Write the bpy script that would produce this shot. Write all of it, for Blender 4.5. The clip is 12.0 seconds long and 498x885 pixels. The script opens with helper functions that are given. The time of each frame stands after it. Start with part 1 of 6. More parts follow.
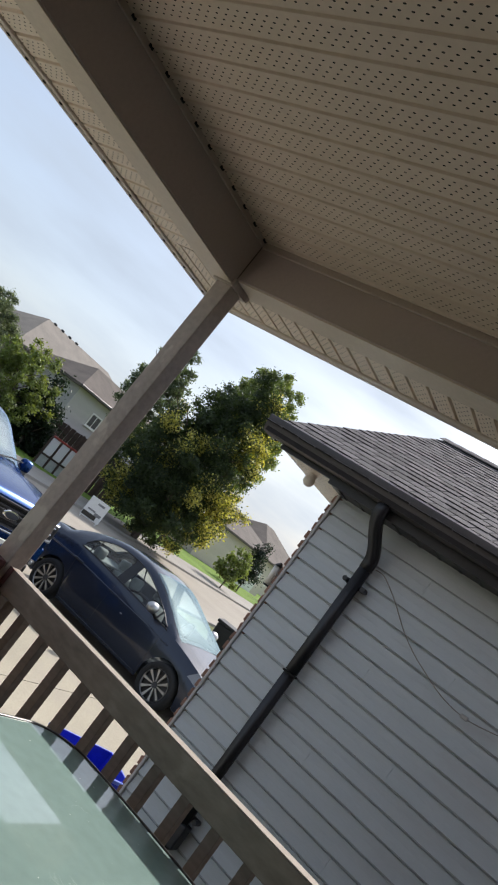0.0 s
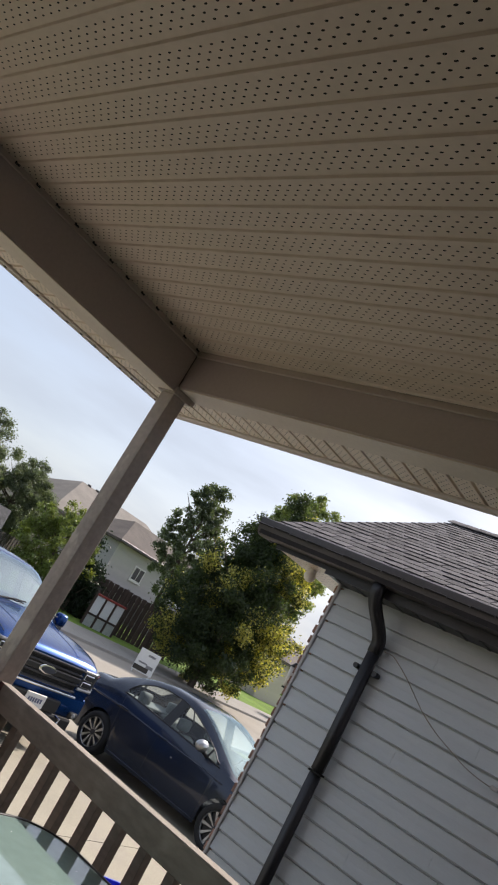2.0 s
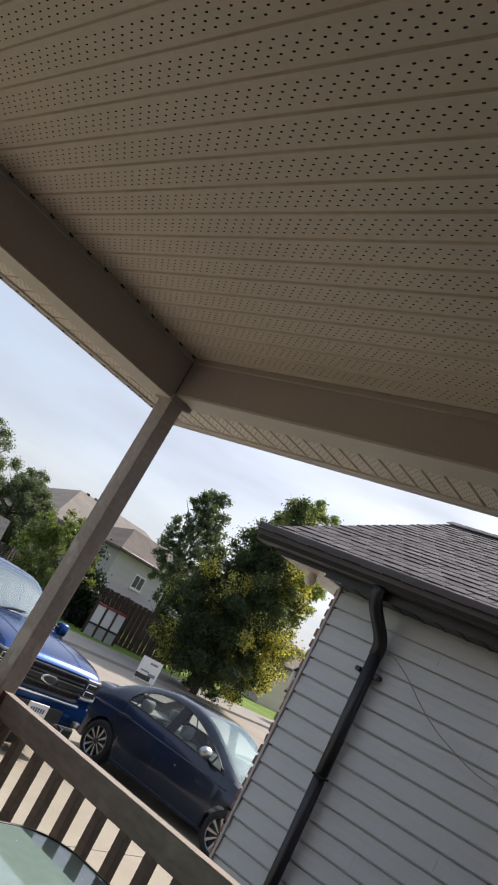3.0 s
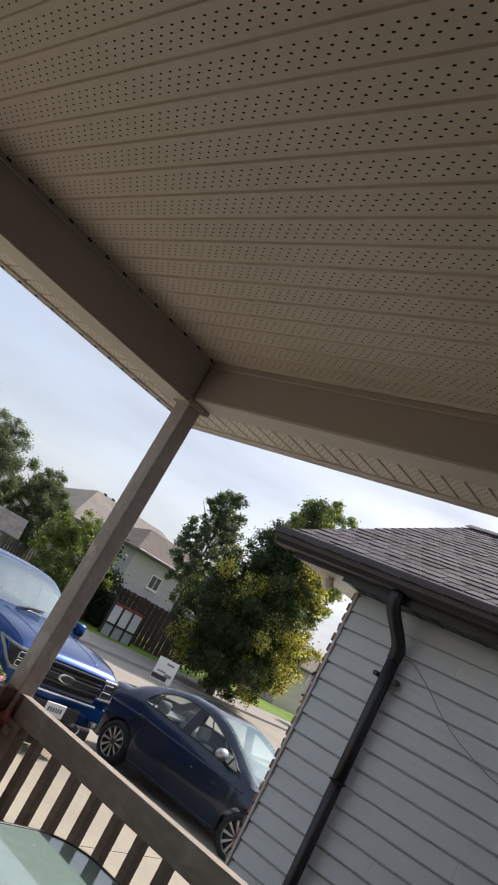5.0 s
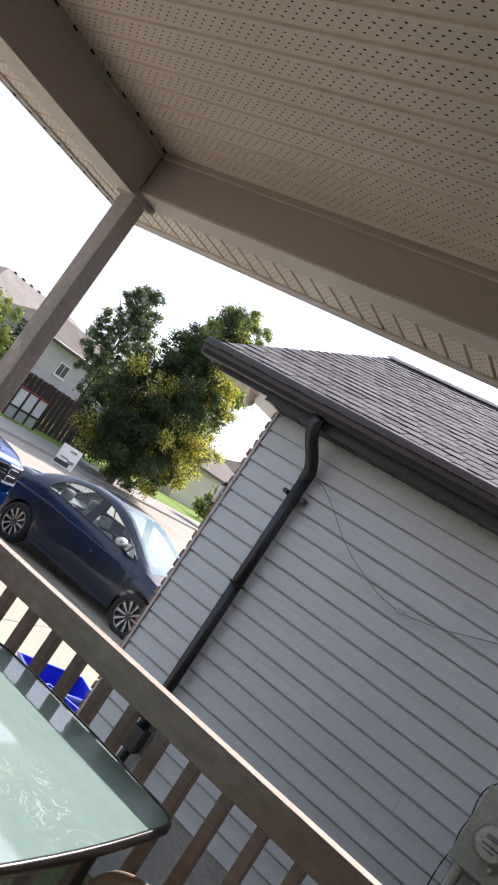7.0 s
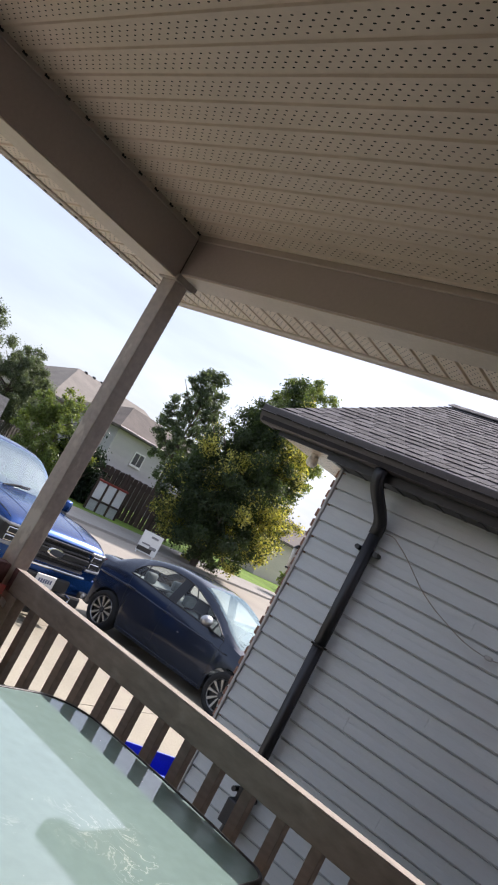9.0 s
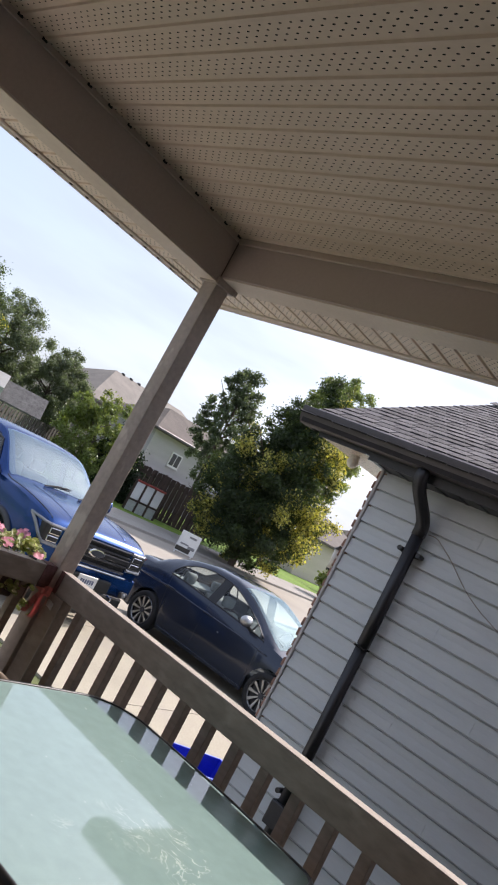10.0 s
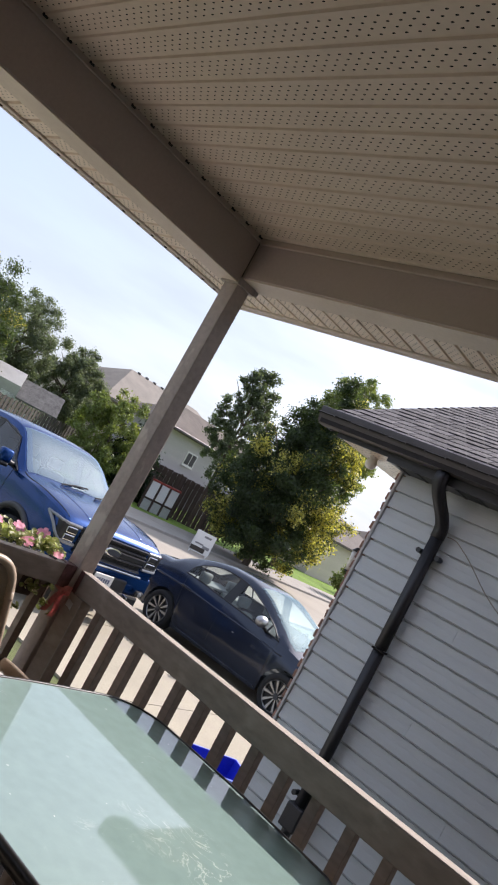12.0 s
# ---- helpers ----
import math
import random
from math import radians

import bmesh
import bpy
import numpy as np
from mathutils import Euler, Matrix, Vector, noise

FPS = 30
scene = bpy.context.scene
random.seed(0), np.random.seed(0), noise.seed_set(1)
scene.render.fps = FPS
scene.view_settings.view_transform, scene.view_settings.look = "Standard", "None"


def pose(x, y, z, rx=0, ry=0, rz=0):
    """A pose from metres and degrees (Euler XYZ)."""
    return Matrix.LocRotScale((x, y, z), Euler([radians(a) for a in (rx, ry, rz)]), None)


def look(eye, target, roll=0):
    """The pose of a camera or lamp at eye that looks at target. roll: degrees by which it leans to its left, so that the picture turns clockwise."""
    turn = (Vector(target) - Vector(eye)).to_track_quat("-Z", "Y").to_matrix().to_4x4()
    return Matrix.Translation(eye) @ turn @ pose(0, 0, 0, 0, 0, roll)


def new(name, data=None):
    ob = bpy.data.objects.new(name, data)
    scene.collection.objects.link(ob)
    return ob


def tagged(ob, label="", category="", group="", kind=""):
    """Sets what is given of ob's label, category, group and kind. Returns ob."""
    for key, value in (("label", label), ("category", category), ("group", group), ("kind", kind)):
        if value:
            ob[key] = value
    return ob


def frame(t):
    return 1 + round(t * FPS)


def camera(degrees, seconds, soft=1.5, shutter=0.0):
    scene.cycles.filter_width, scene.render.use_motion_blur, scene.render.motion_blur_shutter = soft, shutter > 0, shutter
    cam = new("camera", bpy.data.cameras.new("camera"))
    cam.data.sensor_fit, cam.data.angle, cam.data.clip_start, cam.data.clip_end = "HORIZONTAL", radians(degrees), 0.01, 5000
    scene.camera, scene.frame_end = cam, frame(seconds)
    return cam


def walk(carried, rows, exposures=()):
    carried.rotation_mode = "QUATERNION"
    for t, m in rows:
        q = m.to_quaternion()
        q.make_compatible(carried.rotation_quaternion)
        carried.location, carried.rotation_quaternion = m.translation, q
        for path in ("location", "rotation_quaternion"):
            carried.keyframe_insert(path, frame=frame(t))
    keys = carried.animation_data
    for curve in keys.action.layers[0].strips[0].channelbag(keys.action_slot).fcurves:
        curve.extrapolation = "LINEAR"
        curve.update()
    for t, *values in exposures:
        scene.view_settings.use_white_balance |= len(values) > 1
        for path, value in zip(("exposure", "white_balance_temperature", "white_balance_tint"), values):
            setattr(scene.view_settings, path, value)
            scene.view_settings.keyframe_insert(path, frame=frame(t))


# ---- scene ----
cam = camera(37.11, 12.0, soft=2.1)


def gaze(eye, yaw, pitch, roll):
    y, p = radians(yaw), radians(pitch)
    ahead = Vector((-math.sin(y) * math.cos(p), math.cos(y) * math.cos(p), math.sin(p)))
    return look(eye, Vector(eye) + ahead, roll)


# seconds, eye, yaw to the left of +y, pitch up, roll
PATH = [
    (0, (2.039, -2.154, 1.552), 34.86, 6.81, 37.46),
    (0.5, (2.157, -2.103, 1.552), 38.39, 5.99, 33.12),
    (1, (2.368, -2.070, 1.551), 41.80, 7.20, 31.45),
    (1.5, (2.473, -2.069, 1.545), 43.81, 12.42, 30.13),
    (2, (2.509, -2.085, 1.551), 43.22, 13.71, 29.67),
    (2.5, (2.520, -2.096, 1.546), 43.17, 14.22, 28.78),
    (4.5, (2.521, -2.078, 1.557), 43.40, 13.81, 28.40),
    (5, (2.506, -2.096, 1.560), 44.48, 13.59, 28.99),
    (5.5, (2.469, -2.087, 1.560), 47.38, 12.19, 29.54),
    (6, (2.412, -2.081, 1.573), 45.32, 10.87, 31.67),
    (6.5, (2.314, -2.071, 1.568), 30.46, 5.79, 33.36),
    (7, (2.333, -2.079, 1.576), 30.73, 4.16, 33.67),
    (7.2, (2.387, -2.064, 1.572), 31.87, 3.47, 33.38),
    (8.8, (2.469, -2.078, 1.555), 38.12, 6.47, 28.96),
    (9, (2.464, -2.094, 1.553), 38.66, 6.04, 28.15),
    (9.5, (2.438, -2.091, 1.546), 40.84, 4.94, 27.73),
    (10, (2.440, -2.112, 1.553), 41.12, 4.69, 27.84),
    (10.5, (2.441, -2.105, 1.549), 41.39, 4.52, 27.96),
    (11, (2.437, -2.115, 1.553), 41.58, 4.40, 28.12),
    (11.5, (2.428, -2.120, 1.553), 41.64, 4.33, 28.25),
    (12, (2.416, -2.119, 1.548), 42.12, 4.13, 28.28),
]
walk(cam, [(t, gaze(e, a, b, c)) for t, e, a, b, c in PATH],
     exposures=[(0, 0.68, 6500, 12), (1.0, 0.70, 6500, 12), (1.6, 0.70, 6750, 15), (5.6, 0.70, 6750, 16), (6.1, 0.80, 6650, 18), (6.6, 1.10, 6500, 18), (7.2, 1.45, 6500, 18), (8.8, 1.0, 6500, 18), (12, 1.0, 6500, 18)])

# ---- light ----
SUN = Vector((0.0, math.cos(radians(43)), math.sin(radians(43))))
sun_data = bpy.data.lights.new("sun", "SUN")
sun_data.energy, sun_data.angle, sun_data.color = 3.0, radians(0.6), (1.0, 0.95, 0.87)
sun = new("sun", sun_data)
sun.matrix_world = look(SUN * 60, (0, 0, 0))

world = bpy.data.worlds.new("sky")
scene.world = world
world.use_nodes = True
wn, wl = world.node_tree.nodes, world.node_tree.links
sky = wn.new("ShaderNodeTexSky")
sky.sky_type, sky.sun_disc = "NISHITA", False
sky.sun_elevation, sky.sun_rotation = radians(43), 0.0
sky.air_density, sky.dust_density, sky.ozone_density = 1.0, 2.5, 1.0
coord = wn.new("ShaderNodeTexCoord")
stretch = wn.new("ShaderNodeMapping")
stretch.inputs["Scale"].default_value = (1.4, 1.4, 6.0)
stretch.inputs["Rotation"].default_value = (0.25, -0.2, 0.5)
cloud = wn.new("ShaderNodeTexNoise")
cloud.inputs["Scale"].default_value, cloud.inputs["Detail"].default_value = 2.2, 6.0
ramp = wn.new("ShaderNodeValToRGB")
ramp.color_ramp.elements[0].position, ramp.color_ramp.elements[1].position = 0.42, 0.72
ramp.color_ramp.elements[0].color, ramp.color_ramp.elements[1].color = (0.58, 0.58, 0.58, 1), (0.97, 0.97, 0.97, 1)
blend = wn.new("ShaderNodeMixRGB")
blend.inputs[2].default_value = (2.67, 3.13, 3.70, 1)
wl.new(coord.outputs["Generated"], stretch.inputs["Vector"])
wl.new(stretch.outputs["Vector"], cloud.inputs["Vector"])
wl.new(cloud.outputs["Fac"], ramp.inputs["Fac"])
wl.new(ramp.outputs["Color"], blend.inputs[0])
wl.new(sky.outputs["Color"], blend.inputs[1])
# haze round the sun
toward, power, glow, total = wn.new("ShaderNodeVectorMath"), wn.new("ShaderNodeMath"), wn.new("ShaderNodeVectorMath"), wn.new("ShaderNodeVectorMath")
toward.operation, power.operation, glow.operation, total.operation = "DOT_PRODUCT", "POWER", "SCALE", "ADD"
toward.inputs[1].default_value = SUN
floor0 = wn.new("ShaderNodeMath")
floor0.operation = "MAXIMUM"
floor0.inputs[1].default_value = 0.0
power.inputs[1].default_value = 9.0
glow.inputs[0].default_value = (4.5, 4.5, 4.5)
wl.new(coord.outputs["Generated"], toward.inputs[0])
wl.new(toward.outputs["Value"], floor0.inputs[0])
wl.new(floor0.outputs[0], power.inputs[0])
wl.new(power.outputs[0], glow.inputs["Scale"])
wl.new(blend.outputs["Color"], total.inputs[0])
wl.new(glow.outputs["Vector"], total.inputs[1])
wl.new(total.outputs["Vector"], wn["Background"].inputs["Color"])
wn["Background"].inputs["Strength"].default_value = 0.13


# ---- materials ----
def mat(name, colour, rough=0.6, metal=0.0, vary=0.12, scale=6.0, fine=60.0, bump=0.1, depth=0.003, coat=0.0, island=0.0, piece=0.0, stretch_by=(1, 1, 1), second=None, spec=0.5):
    """Principled surface with two scales of variation and a fine relief."""
    m = bpy.data.materials.new(name)
    m.use_nodes = True
    n, l = m.node_tree.nodes, m.node_tree.links
    b = n["Principled BSDF"]
    b.inputs["Roughness"].default_value, b.inputs["Metallic"].default_value = rough, metal
    b.inputs["Coat Weight"].default_value, b.inputs["Coat Roughness"].default_value = coat, 0.04
    b.inputs["Specular IOR Level"].default_value = spec
    tc, mp = n.new("ShaderNodeTexCoord"), n.new("ShaderNodeMapping")
    mp.inputs["Scale"].default_value = stretch_by
    l.new(tc.outputs["Object"], mp.inputs["Vector"])
    big, small = n.new("ShaderNodeTexNoise"), n.new("ShaderNodeTexNoise")
    for node, s in ((big, scale), (small, fine)):
        node.inputs["Scale"].default_value, node.inputs["Detail"].default_value = s, 5.0
        l.new(mp.outputs["Vector"], node.inputs["Vector"])
    add = n.new("ShaderNodeMath")
    add.operation = "ADD"
    l.new(big.outputs["Fac"], add.inputs[0])
    l.new(small.outputs["Fac"], add.inputs[1])
    last = add.outputs[0]
    if piece or island:
        src = n.new("ShaderNodeObjectInfo").outputs["Random"] if piece else n.new("ShaderNodeNewGeometry").outputs["Random Per Island"]
        gain = n.new("ShaderNodeMath")
        gain.operation = "MULTIPLY_ADD"
        gain.inputs[1].default_value, gain.inputs[2].default_value = 2 * (piece or island), -(piece or island)
        l.new(src, gain.inputs[0])
        plus = n.new("ShaderNodeMath")
        plus.operation = "ADD"
        l.new(last, plus.inputs[0])
        l.new(gain.outputs[0], plus.inputs[1])
        last = plus.outputs[0]
    span = n.new("ShaderNodeMapRange")
    span.inputs["From Min"].default_value, span.inputs["From Max"].default_value = 0.6, 1.4
    l.new(last, span.inputs["Value"])
    mix = n.new("ShaderNodeMixRGB")
    dark = second or tuple(c * (1 - 2 * vary) for c in colour)
    light = tuple(min(1, c * (1 + vary)) for c in colour)
    mix.inputs[1].default_value, mix.inputs[2].default_value = (*dark, 1), (*light, 1)
    l.new(span.outputs[0], mix.inputs[0])
    l.new(mix.outputs[0], b.inputs["Base Color"])
    if bump:
        bp = n.new("ShaderNodeBump")
        bp.inputs["Strength"].default_value, bp.inputs["Distance"].default_value = bump, depth
        l.new(small.outputs["Fac"], bp.inputs["Height"])
        l.new(bp.outputs["Normal"], b.inputs["Normal"])
    return m


def glass(name, colour, rough=0.02, gloss=0.05, sheen=(1, 1, 1)):
    """Tinted sheet glass: see-through, with a gloss that grows towards grazing view."""
    m = bpy.data.materials.new(name)
    m.use_nodes = True
    n, l = m.node_tree.nodes, m.node_tree.links
    n.remove(n["Principled BSDF"])
    clear, shine, mix, facing = n.new("ShaderNodeBsdfTransparent"), n.new("ShaderNodeBsdfGlossy"), n.new("ShaderNodeMixShader"), n.new("ShaderNodeLayerWeight")
    power, span = n.new("ShaderNodeMath"), n.new("ShaderNodeMapRange")
    power.operation = "POWER"
    power.inputs[1].default_value = 4.0
    span.inputs["To Min"].default_value = gloss
    clear.inputs["Color"].default_value = (*colour, 1)
    shine.inputs["Roughness"].default_value = rough
    shine.inputs["Color"].default_value = (*sheen, 1)
    facing.inputs["Blend"].default_value = 0.5
    l.new(facing.outputs["Facing"], power.inputs[0])
    l.new(power.outputs[0], span.inputs["Value"])
    l.new(span.outputs[0], mix.inputs[0])
    l.new(clear.outputs[0], mix.inputs[1])
    l.new(shine.outputs[0], mix.inputs[2])
    l.new(mix.outputs[0], n["Material Output"].inputs["Surface"])
    return m


HOLE0, ROWP, PITCH = 0.01425, 0.0169, 0.0345


def soffit_mat(name, colour, across="Y"):
    """Vinyl soffit: staggered ventilation slots punched in four rows on every four-inch band."""
    m = mat(name, colour, rough=0.42, vary=0.06, scale=1.6, fine=30, bump=0.05)
    n, l = m.node_tree.nodes, m.node_tree.links
    b = n["Principled BSDF"]
    base = b.inputs["Base Color"].links[0].from_socket
    tc, sep = n.new("ShaderNodeTexCoord"), n.new("ShaderNodeSeparateXYZ")
    l.new(tc.outputs["Object"], sep.inputs[0])

    def op(kind, a, c=None, d=None):
        k = n.new("ShaderNodeMath")
        k.operation = kind
        for i, v in enumerate((a, c, d)):
            if v is None:
                continue
            if isinstance(v, (int, float)):
                k.inputs[i].default_value = v
            else:
                l.new(v, k.inputs[i])
        return k.outputs[0]

    u, v = (sep.outputs["X"], sep.outputs["Y"]) if across == "Y" else (sep.outputs["Y"], sep.outputs["X"])
    band = op("FLOORED_MODULO", v, 0.1016)
    rows = op("DIVIDE", op("SUBTRACT", band, HOLE0), ROWP)
    inside = op("MULTIPLY", op("GREATER_THAN", rows, 0.0), op("LESS_THAN", rows, 4.0))
    row = op("FLOOR", rows)
    dv = op("MULTIPLY", op("SUBTRACT", op("FRACT", rows), 0.5), ROWP)
    pitch = PITCH
    du = op("MULTIPLY", op("SUBTRACT", op("FRACT", op("ADD", op("DIVIDE", u, pitch), op("MULTIPLY", row, 0.52))), 0.5), pitch)
    du2 = op("DIVIDE", du, 0.0048)
    dv2 = op("DIVIDE", dv, 0.0025)
    r2 = op("ADD", op("MULTIPLY", du2, du2), op("MULTIPLY", dv2, dv2))
    hole = op("MULTIPLY", inside, op("LESS_THAN", r2, 1.0))
    mix = n.new("ShaderNodeMixRGB")
    mix.inputs[2].default_value = (0.012, 0.010, 0.008, 1)
    l.new(hole, mix.inputs[0])
    l.new(base, mix.inputs[1])
    l.new(mix.outputs[0], b.inputs["Base Color"])
    l.new(op("MULTIPLY_ADD", hole, 0.5, 0.42), b.inputs["Roughness"])
    return m



def worn(m, colour, scale, low, high, stretch_by=(1, 1, 1)):
    """Lays flaked or faded patches of another colour over a material."""
    n, l = m.node_tree.nodes, m.node_tree.links
    b = n["Principled BSDF"]
    base = b.inputs["Base Color"].links[0].from_socket
    tc, mp, nz, rp, mix = n.new("ShaderNodeTexCoord"), n.new("ShaderNodeMapping"), n.new("ShaderNodeTexNoise"), n.new("ShaderNodeValToRGB"), n.new("ShaderNodeMixRGB")
    mp.inputs["Scale"].default_value = stretch_by
    nz.inputs["Scale"].default_value, nz.inputs["Detail"].default_value = scale, 7.0
    rp.color_ramp.elements[0].position, rp.color_ramp.elements[1].position = low, high
    l.new(tc.outputs["Object"], mp.inputs["Vector"])
    l.new(mp.outputs["Vector"], nz.inputs["Vector"])
    l.new(nz.outputs["Fac"], rp.inputs["Fac"])
    l.new(rp.outputs["Color"], mix.inputs[0])
    l.new(base, mix.inputs[1])
    mix.inputs[2].default_value = (*colour, 1)
    l.new(mix.outputs[0], b.inputs["Base Color"])
    return m


M = {
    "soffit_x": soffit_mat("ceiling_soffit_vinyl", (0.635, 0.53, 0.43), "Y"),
    # eave vinyl paler than the ceiling's: its brighter light is put into colour
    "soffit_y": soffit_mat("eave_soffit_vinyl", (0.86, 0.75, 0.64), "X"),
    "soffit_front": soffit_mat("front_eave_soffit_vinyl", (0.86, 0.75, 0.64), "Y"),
    "beam": mat("beam_cladding", (0.470, 0.398, 0.373), 0.45, vary=0.05, scale=1.2, bump=0.03),
    "under": mat("beam_underside_cladding", (0.68, 0.595, 0.505), 0.45, vary=0.05),
    "jchannel": mat("soffit_channel", (0.50, 0.42, 0.36), 0.45, vary=0.05),
    "fascia": mat("eave_fascia", (0.62, 0.55, 0.50), 0.4, vary=0.06),
    "sunlit_edge_tone": mat("sunlit_rail_edge", (0.40, 0.35, 0.30), 0.75, vary=0.15, scale=8, fine=70, bump=0.3, stretch_by=(0.3, 1, 1)),
    "joint_shade": mat("joint_shade_paint", (0.11, 0.092, 0.08), 0.9, vary=0.2),
    "gap": mat("dark_gap", (0.015, 0.013, 0.012), 0.9, vary=0.2),
    "railpaint": mat("railing_paint", (0.31, 0.252, 0.208), 0.55, vary=0.18, scale=5, fine=45, bump=0.25, stretch_by=(0.35, 1, 1)),
    "postpaint": mat("post_paint", (0.45, 0.385, 0.35), 0.45, vary=0.14, scale=4, fine=40, bump=0.15),
    "deck": mat("deck_board", (0.135, 0.112, 0.098), 0.7, vary=0.2, piece=0.2, bump=0.3, stretch_by=(0.2, 1, 1)),
    "housewall": mat("unseen_house_wall", (0.13, 0.095, 0.08), 0.85, vary=0.15, bump=0.3),
    "siding": mat("vinyl_siding", (0.540, 0.580, 0.620), 0.5, vary=0.05, scale=1.5, fine=90, bump=0.12, piece=0.05, stretch_by=(0.25, 1, 4)),
    "lap_shade": mat("siding_lip_shade", (0.36, 0.37, 0.39), 0.8, vary=0.2, scale=3, fine=80),
    "foundation": mat("parged_foundation", (0.36, 0.36, 0.35), 0.85, vary=0.15, bump=0.4, depth=0.006),
    "cornertrim": mat("siding_corner_trim", (0.46, 0.45, 0.46), 0.5, vary=0.06),
    "brick": mat("garage_brick", (0.30, 0.17, 0.13), 0.85, vary=0.25, scale=14, fine=120, bump=0.6, depth=0.006, piece=0.25),
    "gutter": mat("gutter_metal", (0.060, 0.052, 0.058), 0.42, metal=0.0, vary=0.12, scale=3, bump=0.06),
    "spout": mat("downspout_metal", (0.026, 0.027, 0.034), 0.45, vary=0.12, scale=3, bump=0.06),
    "shingle": mat("asphalt_shingle", (0.178, 0.165, 0.170), 0.95, vary=0.28, scale=9, fine=260, bump=0.7, depth=0.004, piece=0.2, spec=0.2),
    "cut": mat("shingle_butt_shade", (0.028, 0.025, 0.027), 0.95, vary=0.3),
    "underlay": mat("dark_roof_underlay", (0.025, 0.022, 0.023), 0.95, vary=0.2),
    "shingle_field": mat("asphalt_shingle_field", (0.178, 0.165, 0.170), 0.95, vary=0.28, scale=9, fine=260, bump=0.7, depth=0.004, island=0.2, spec=0.2),
    "paver": mat("front_walk_paver", (0.44, 0.40, 0.35), 0.9, vary=0.14, scale=1.2, fine=40, bump=0.3, piece=0.12),
    "shingle_far": mat("far_shingle", (0.12, 0.10, 0.088), 0.9, vary=0.2, scale=1.0, fine=20, bump=0.4, depth=0.02),
    "concrete": mat("driveway_concrete", (0.395, 0.352, 0.272), 0.85, vary=0.12, scale=0.8, fine=40, bump=0.25, depth=0.004),
    "road": mat("street_surface", (0.34, 0.305, 0.26), 0.9, vary=0.12, scale=0.4, fine=40, bump=0.25),
    "walk": mat("sidewalk_concrete", (0.33, 0.305, 0.275), 0.9, vary=0.12, scale=0.8, fine=40, bump=0.25),
    "grass": mat("lawn_grass", (0.125, 0.145, 0.05), 0.95, vary=0.35, scale=0.9, fine=55, bump=0.8, depth=0.02),
    "cable": mat("grey_cable", (0.26, 0.225, 0.205), 0.6, vary=0.1),
    "lush": mat("lush_far_lawn", (0.145, 0.245, 0.022), 0.95, vary=0.3, scale=0.5, fine=25, bump=0.8, depth=0.03),
    "tyre": mat("tyre_rubber", (0.022, 0.022, 0.023), 0.8, vary=0.2, bump=0.3),
    "rim": mat("alloy_rim", (0.48, 0.48, 0.49), 0.35, metal=1.0, vary=0.05, bump=0),
    "chrome": mat("chrome", (0.75, 0.75, 0.76), 0.12, metal=1.0, vary=0.04, bump=0),
    "black": mat("black_plastic", (0.018, 0.018, 0.02), 0.5, vary=0.2, bump=0.1),
    "metalblack": mat("black_table_frame", (0.025, 0.023, 0.022), 0.28, vary=0.2, scale=12, bump=0.1),
}
worn(M["postpaint"], (0.56, 0.50, 0.45), 6.0, 0.57, 0.60, (1, 1, 0.5))
worn(M["railpaint"], (0.38, 0.315, 0.26), 13.0, 0.58, 0.74, (0.6, 1, 1))
worn(M["beam"], (0.46, 0.39, 0.345), 2.2, 0.50, 0.75)
worn(M["siding"], (0.48, 0.475, 0.49), 1.3, 0.48, 0.80, (0.4, 1, 1.6))
worn(M["concrete"], (0.33, 0.29, 0.245), 0.9, 0.50, 0.72)


# ---- building helpers ----
def mesh_of(bm, name, material, smooth=False):
    me = bpy.data.meshes.new(name)
    bm.to_mesh(me)
    bm.free()
    me.materials.append(material)
    if smooth:
        me.shade_smooth()
    return me


def thing(name, at=(0, 0, 0), label="", category="", group="", kind="", turn=(0, 0, 0)):
    e = new(name)
    e.empty_display_size = 0.1
    e.matrix_world = pose(*at, *turn)
    return tagged(e, label, category, group, kind)


def part(name, bm, material, parent=None, label="", smooth=False):
    """One mesh object under a thing or a part, in that parent's own coordinates."""
    ob = new(name, mesh_of(bm, name, material, smooth))
    ob.parent = parent
    return tagged(ob, label)


def placed(name, mesh, parent, at, turn=(0, 0, 0), label=""):
    """Another object on a mesh that is shared."""
    ob = new(name, mesh)
    ob.parent = parent
    ob.matrix_basis = pose(*at, *turn)
    return tagged(ob, label)


def block(bm, a, b, bevel=0.0, seg=1):
    """A box from corner a to corner b, with eased edges."""
    r = bmesh.ops.create_cube(bm, size=1.0)
    vs = r["verts"]
    size, mid = [b[i] - a[i] for i in range(3)], [(a[i] + b[i]) / 2 for i in range(3)]
    for v in vs:
        v.co = Vector([v.co[i] * size[i] + mid[i] for i in range(3)])
    if bevel:
        es = list({e for v in vs for e in v.link_edges})
        bmesh.ops.bevel(bm, geom=es, offset=bevel, segments=seg, affect="EDGES", profile=0.5)
    return bm


def boxed(a, b, bevel=0.0, seg=1):
    return block(bmesh.new(), a, b, bevel, seg)


def rod(bm, p, q, r0, r1=None, n=12, caps=True):
    """A round bar from p to q."""
    p, q = Vector(p), Vector(q)
    d = q - p
    m = Matrix.Translation((p + q) / 2) @ d.to_track_quat("Z", "Y").to_matrix().to_4x4()
    bmesh.ops.create_cone(bm, cap_ends=caps, segments=n, radius1=r0, radius2=r0 if r1 is None else r1, depth=d.length, matrix=m)
    return bm


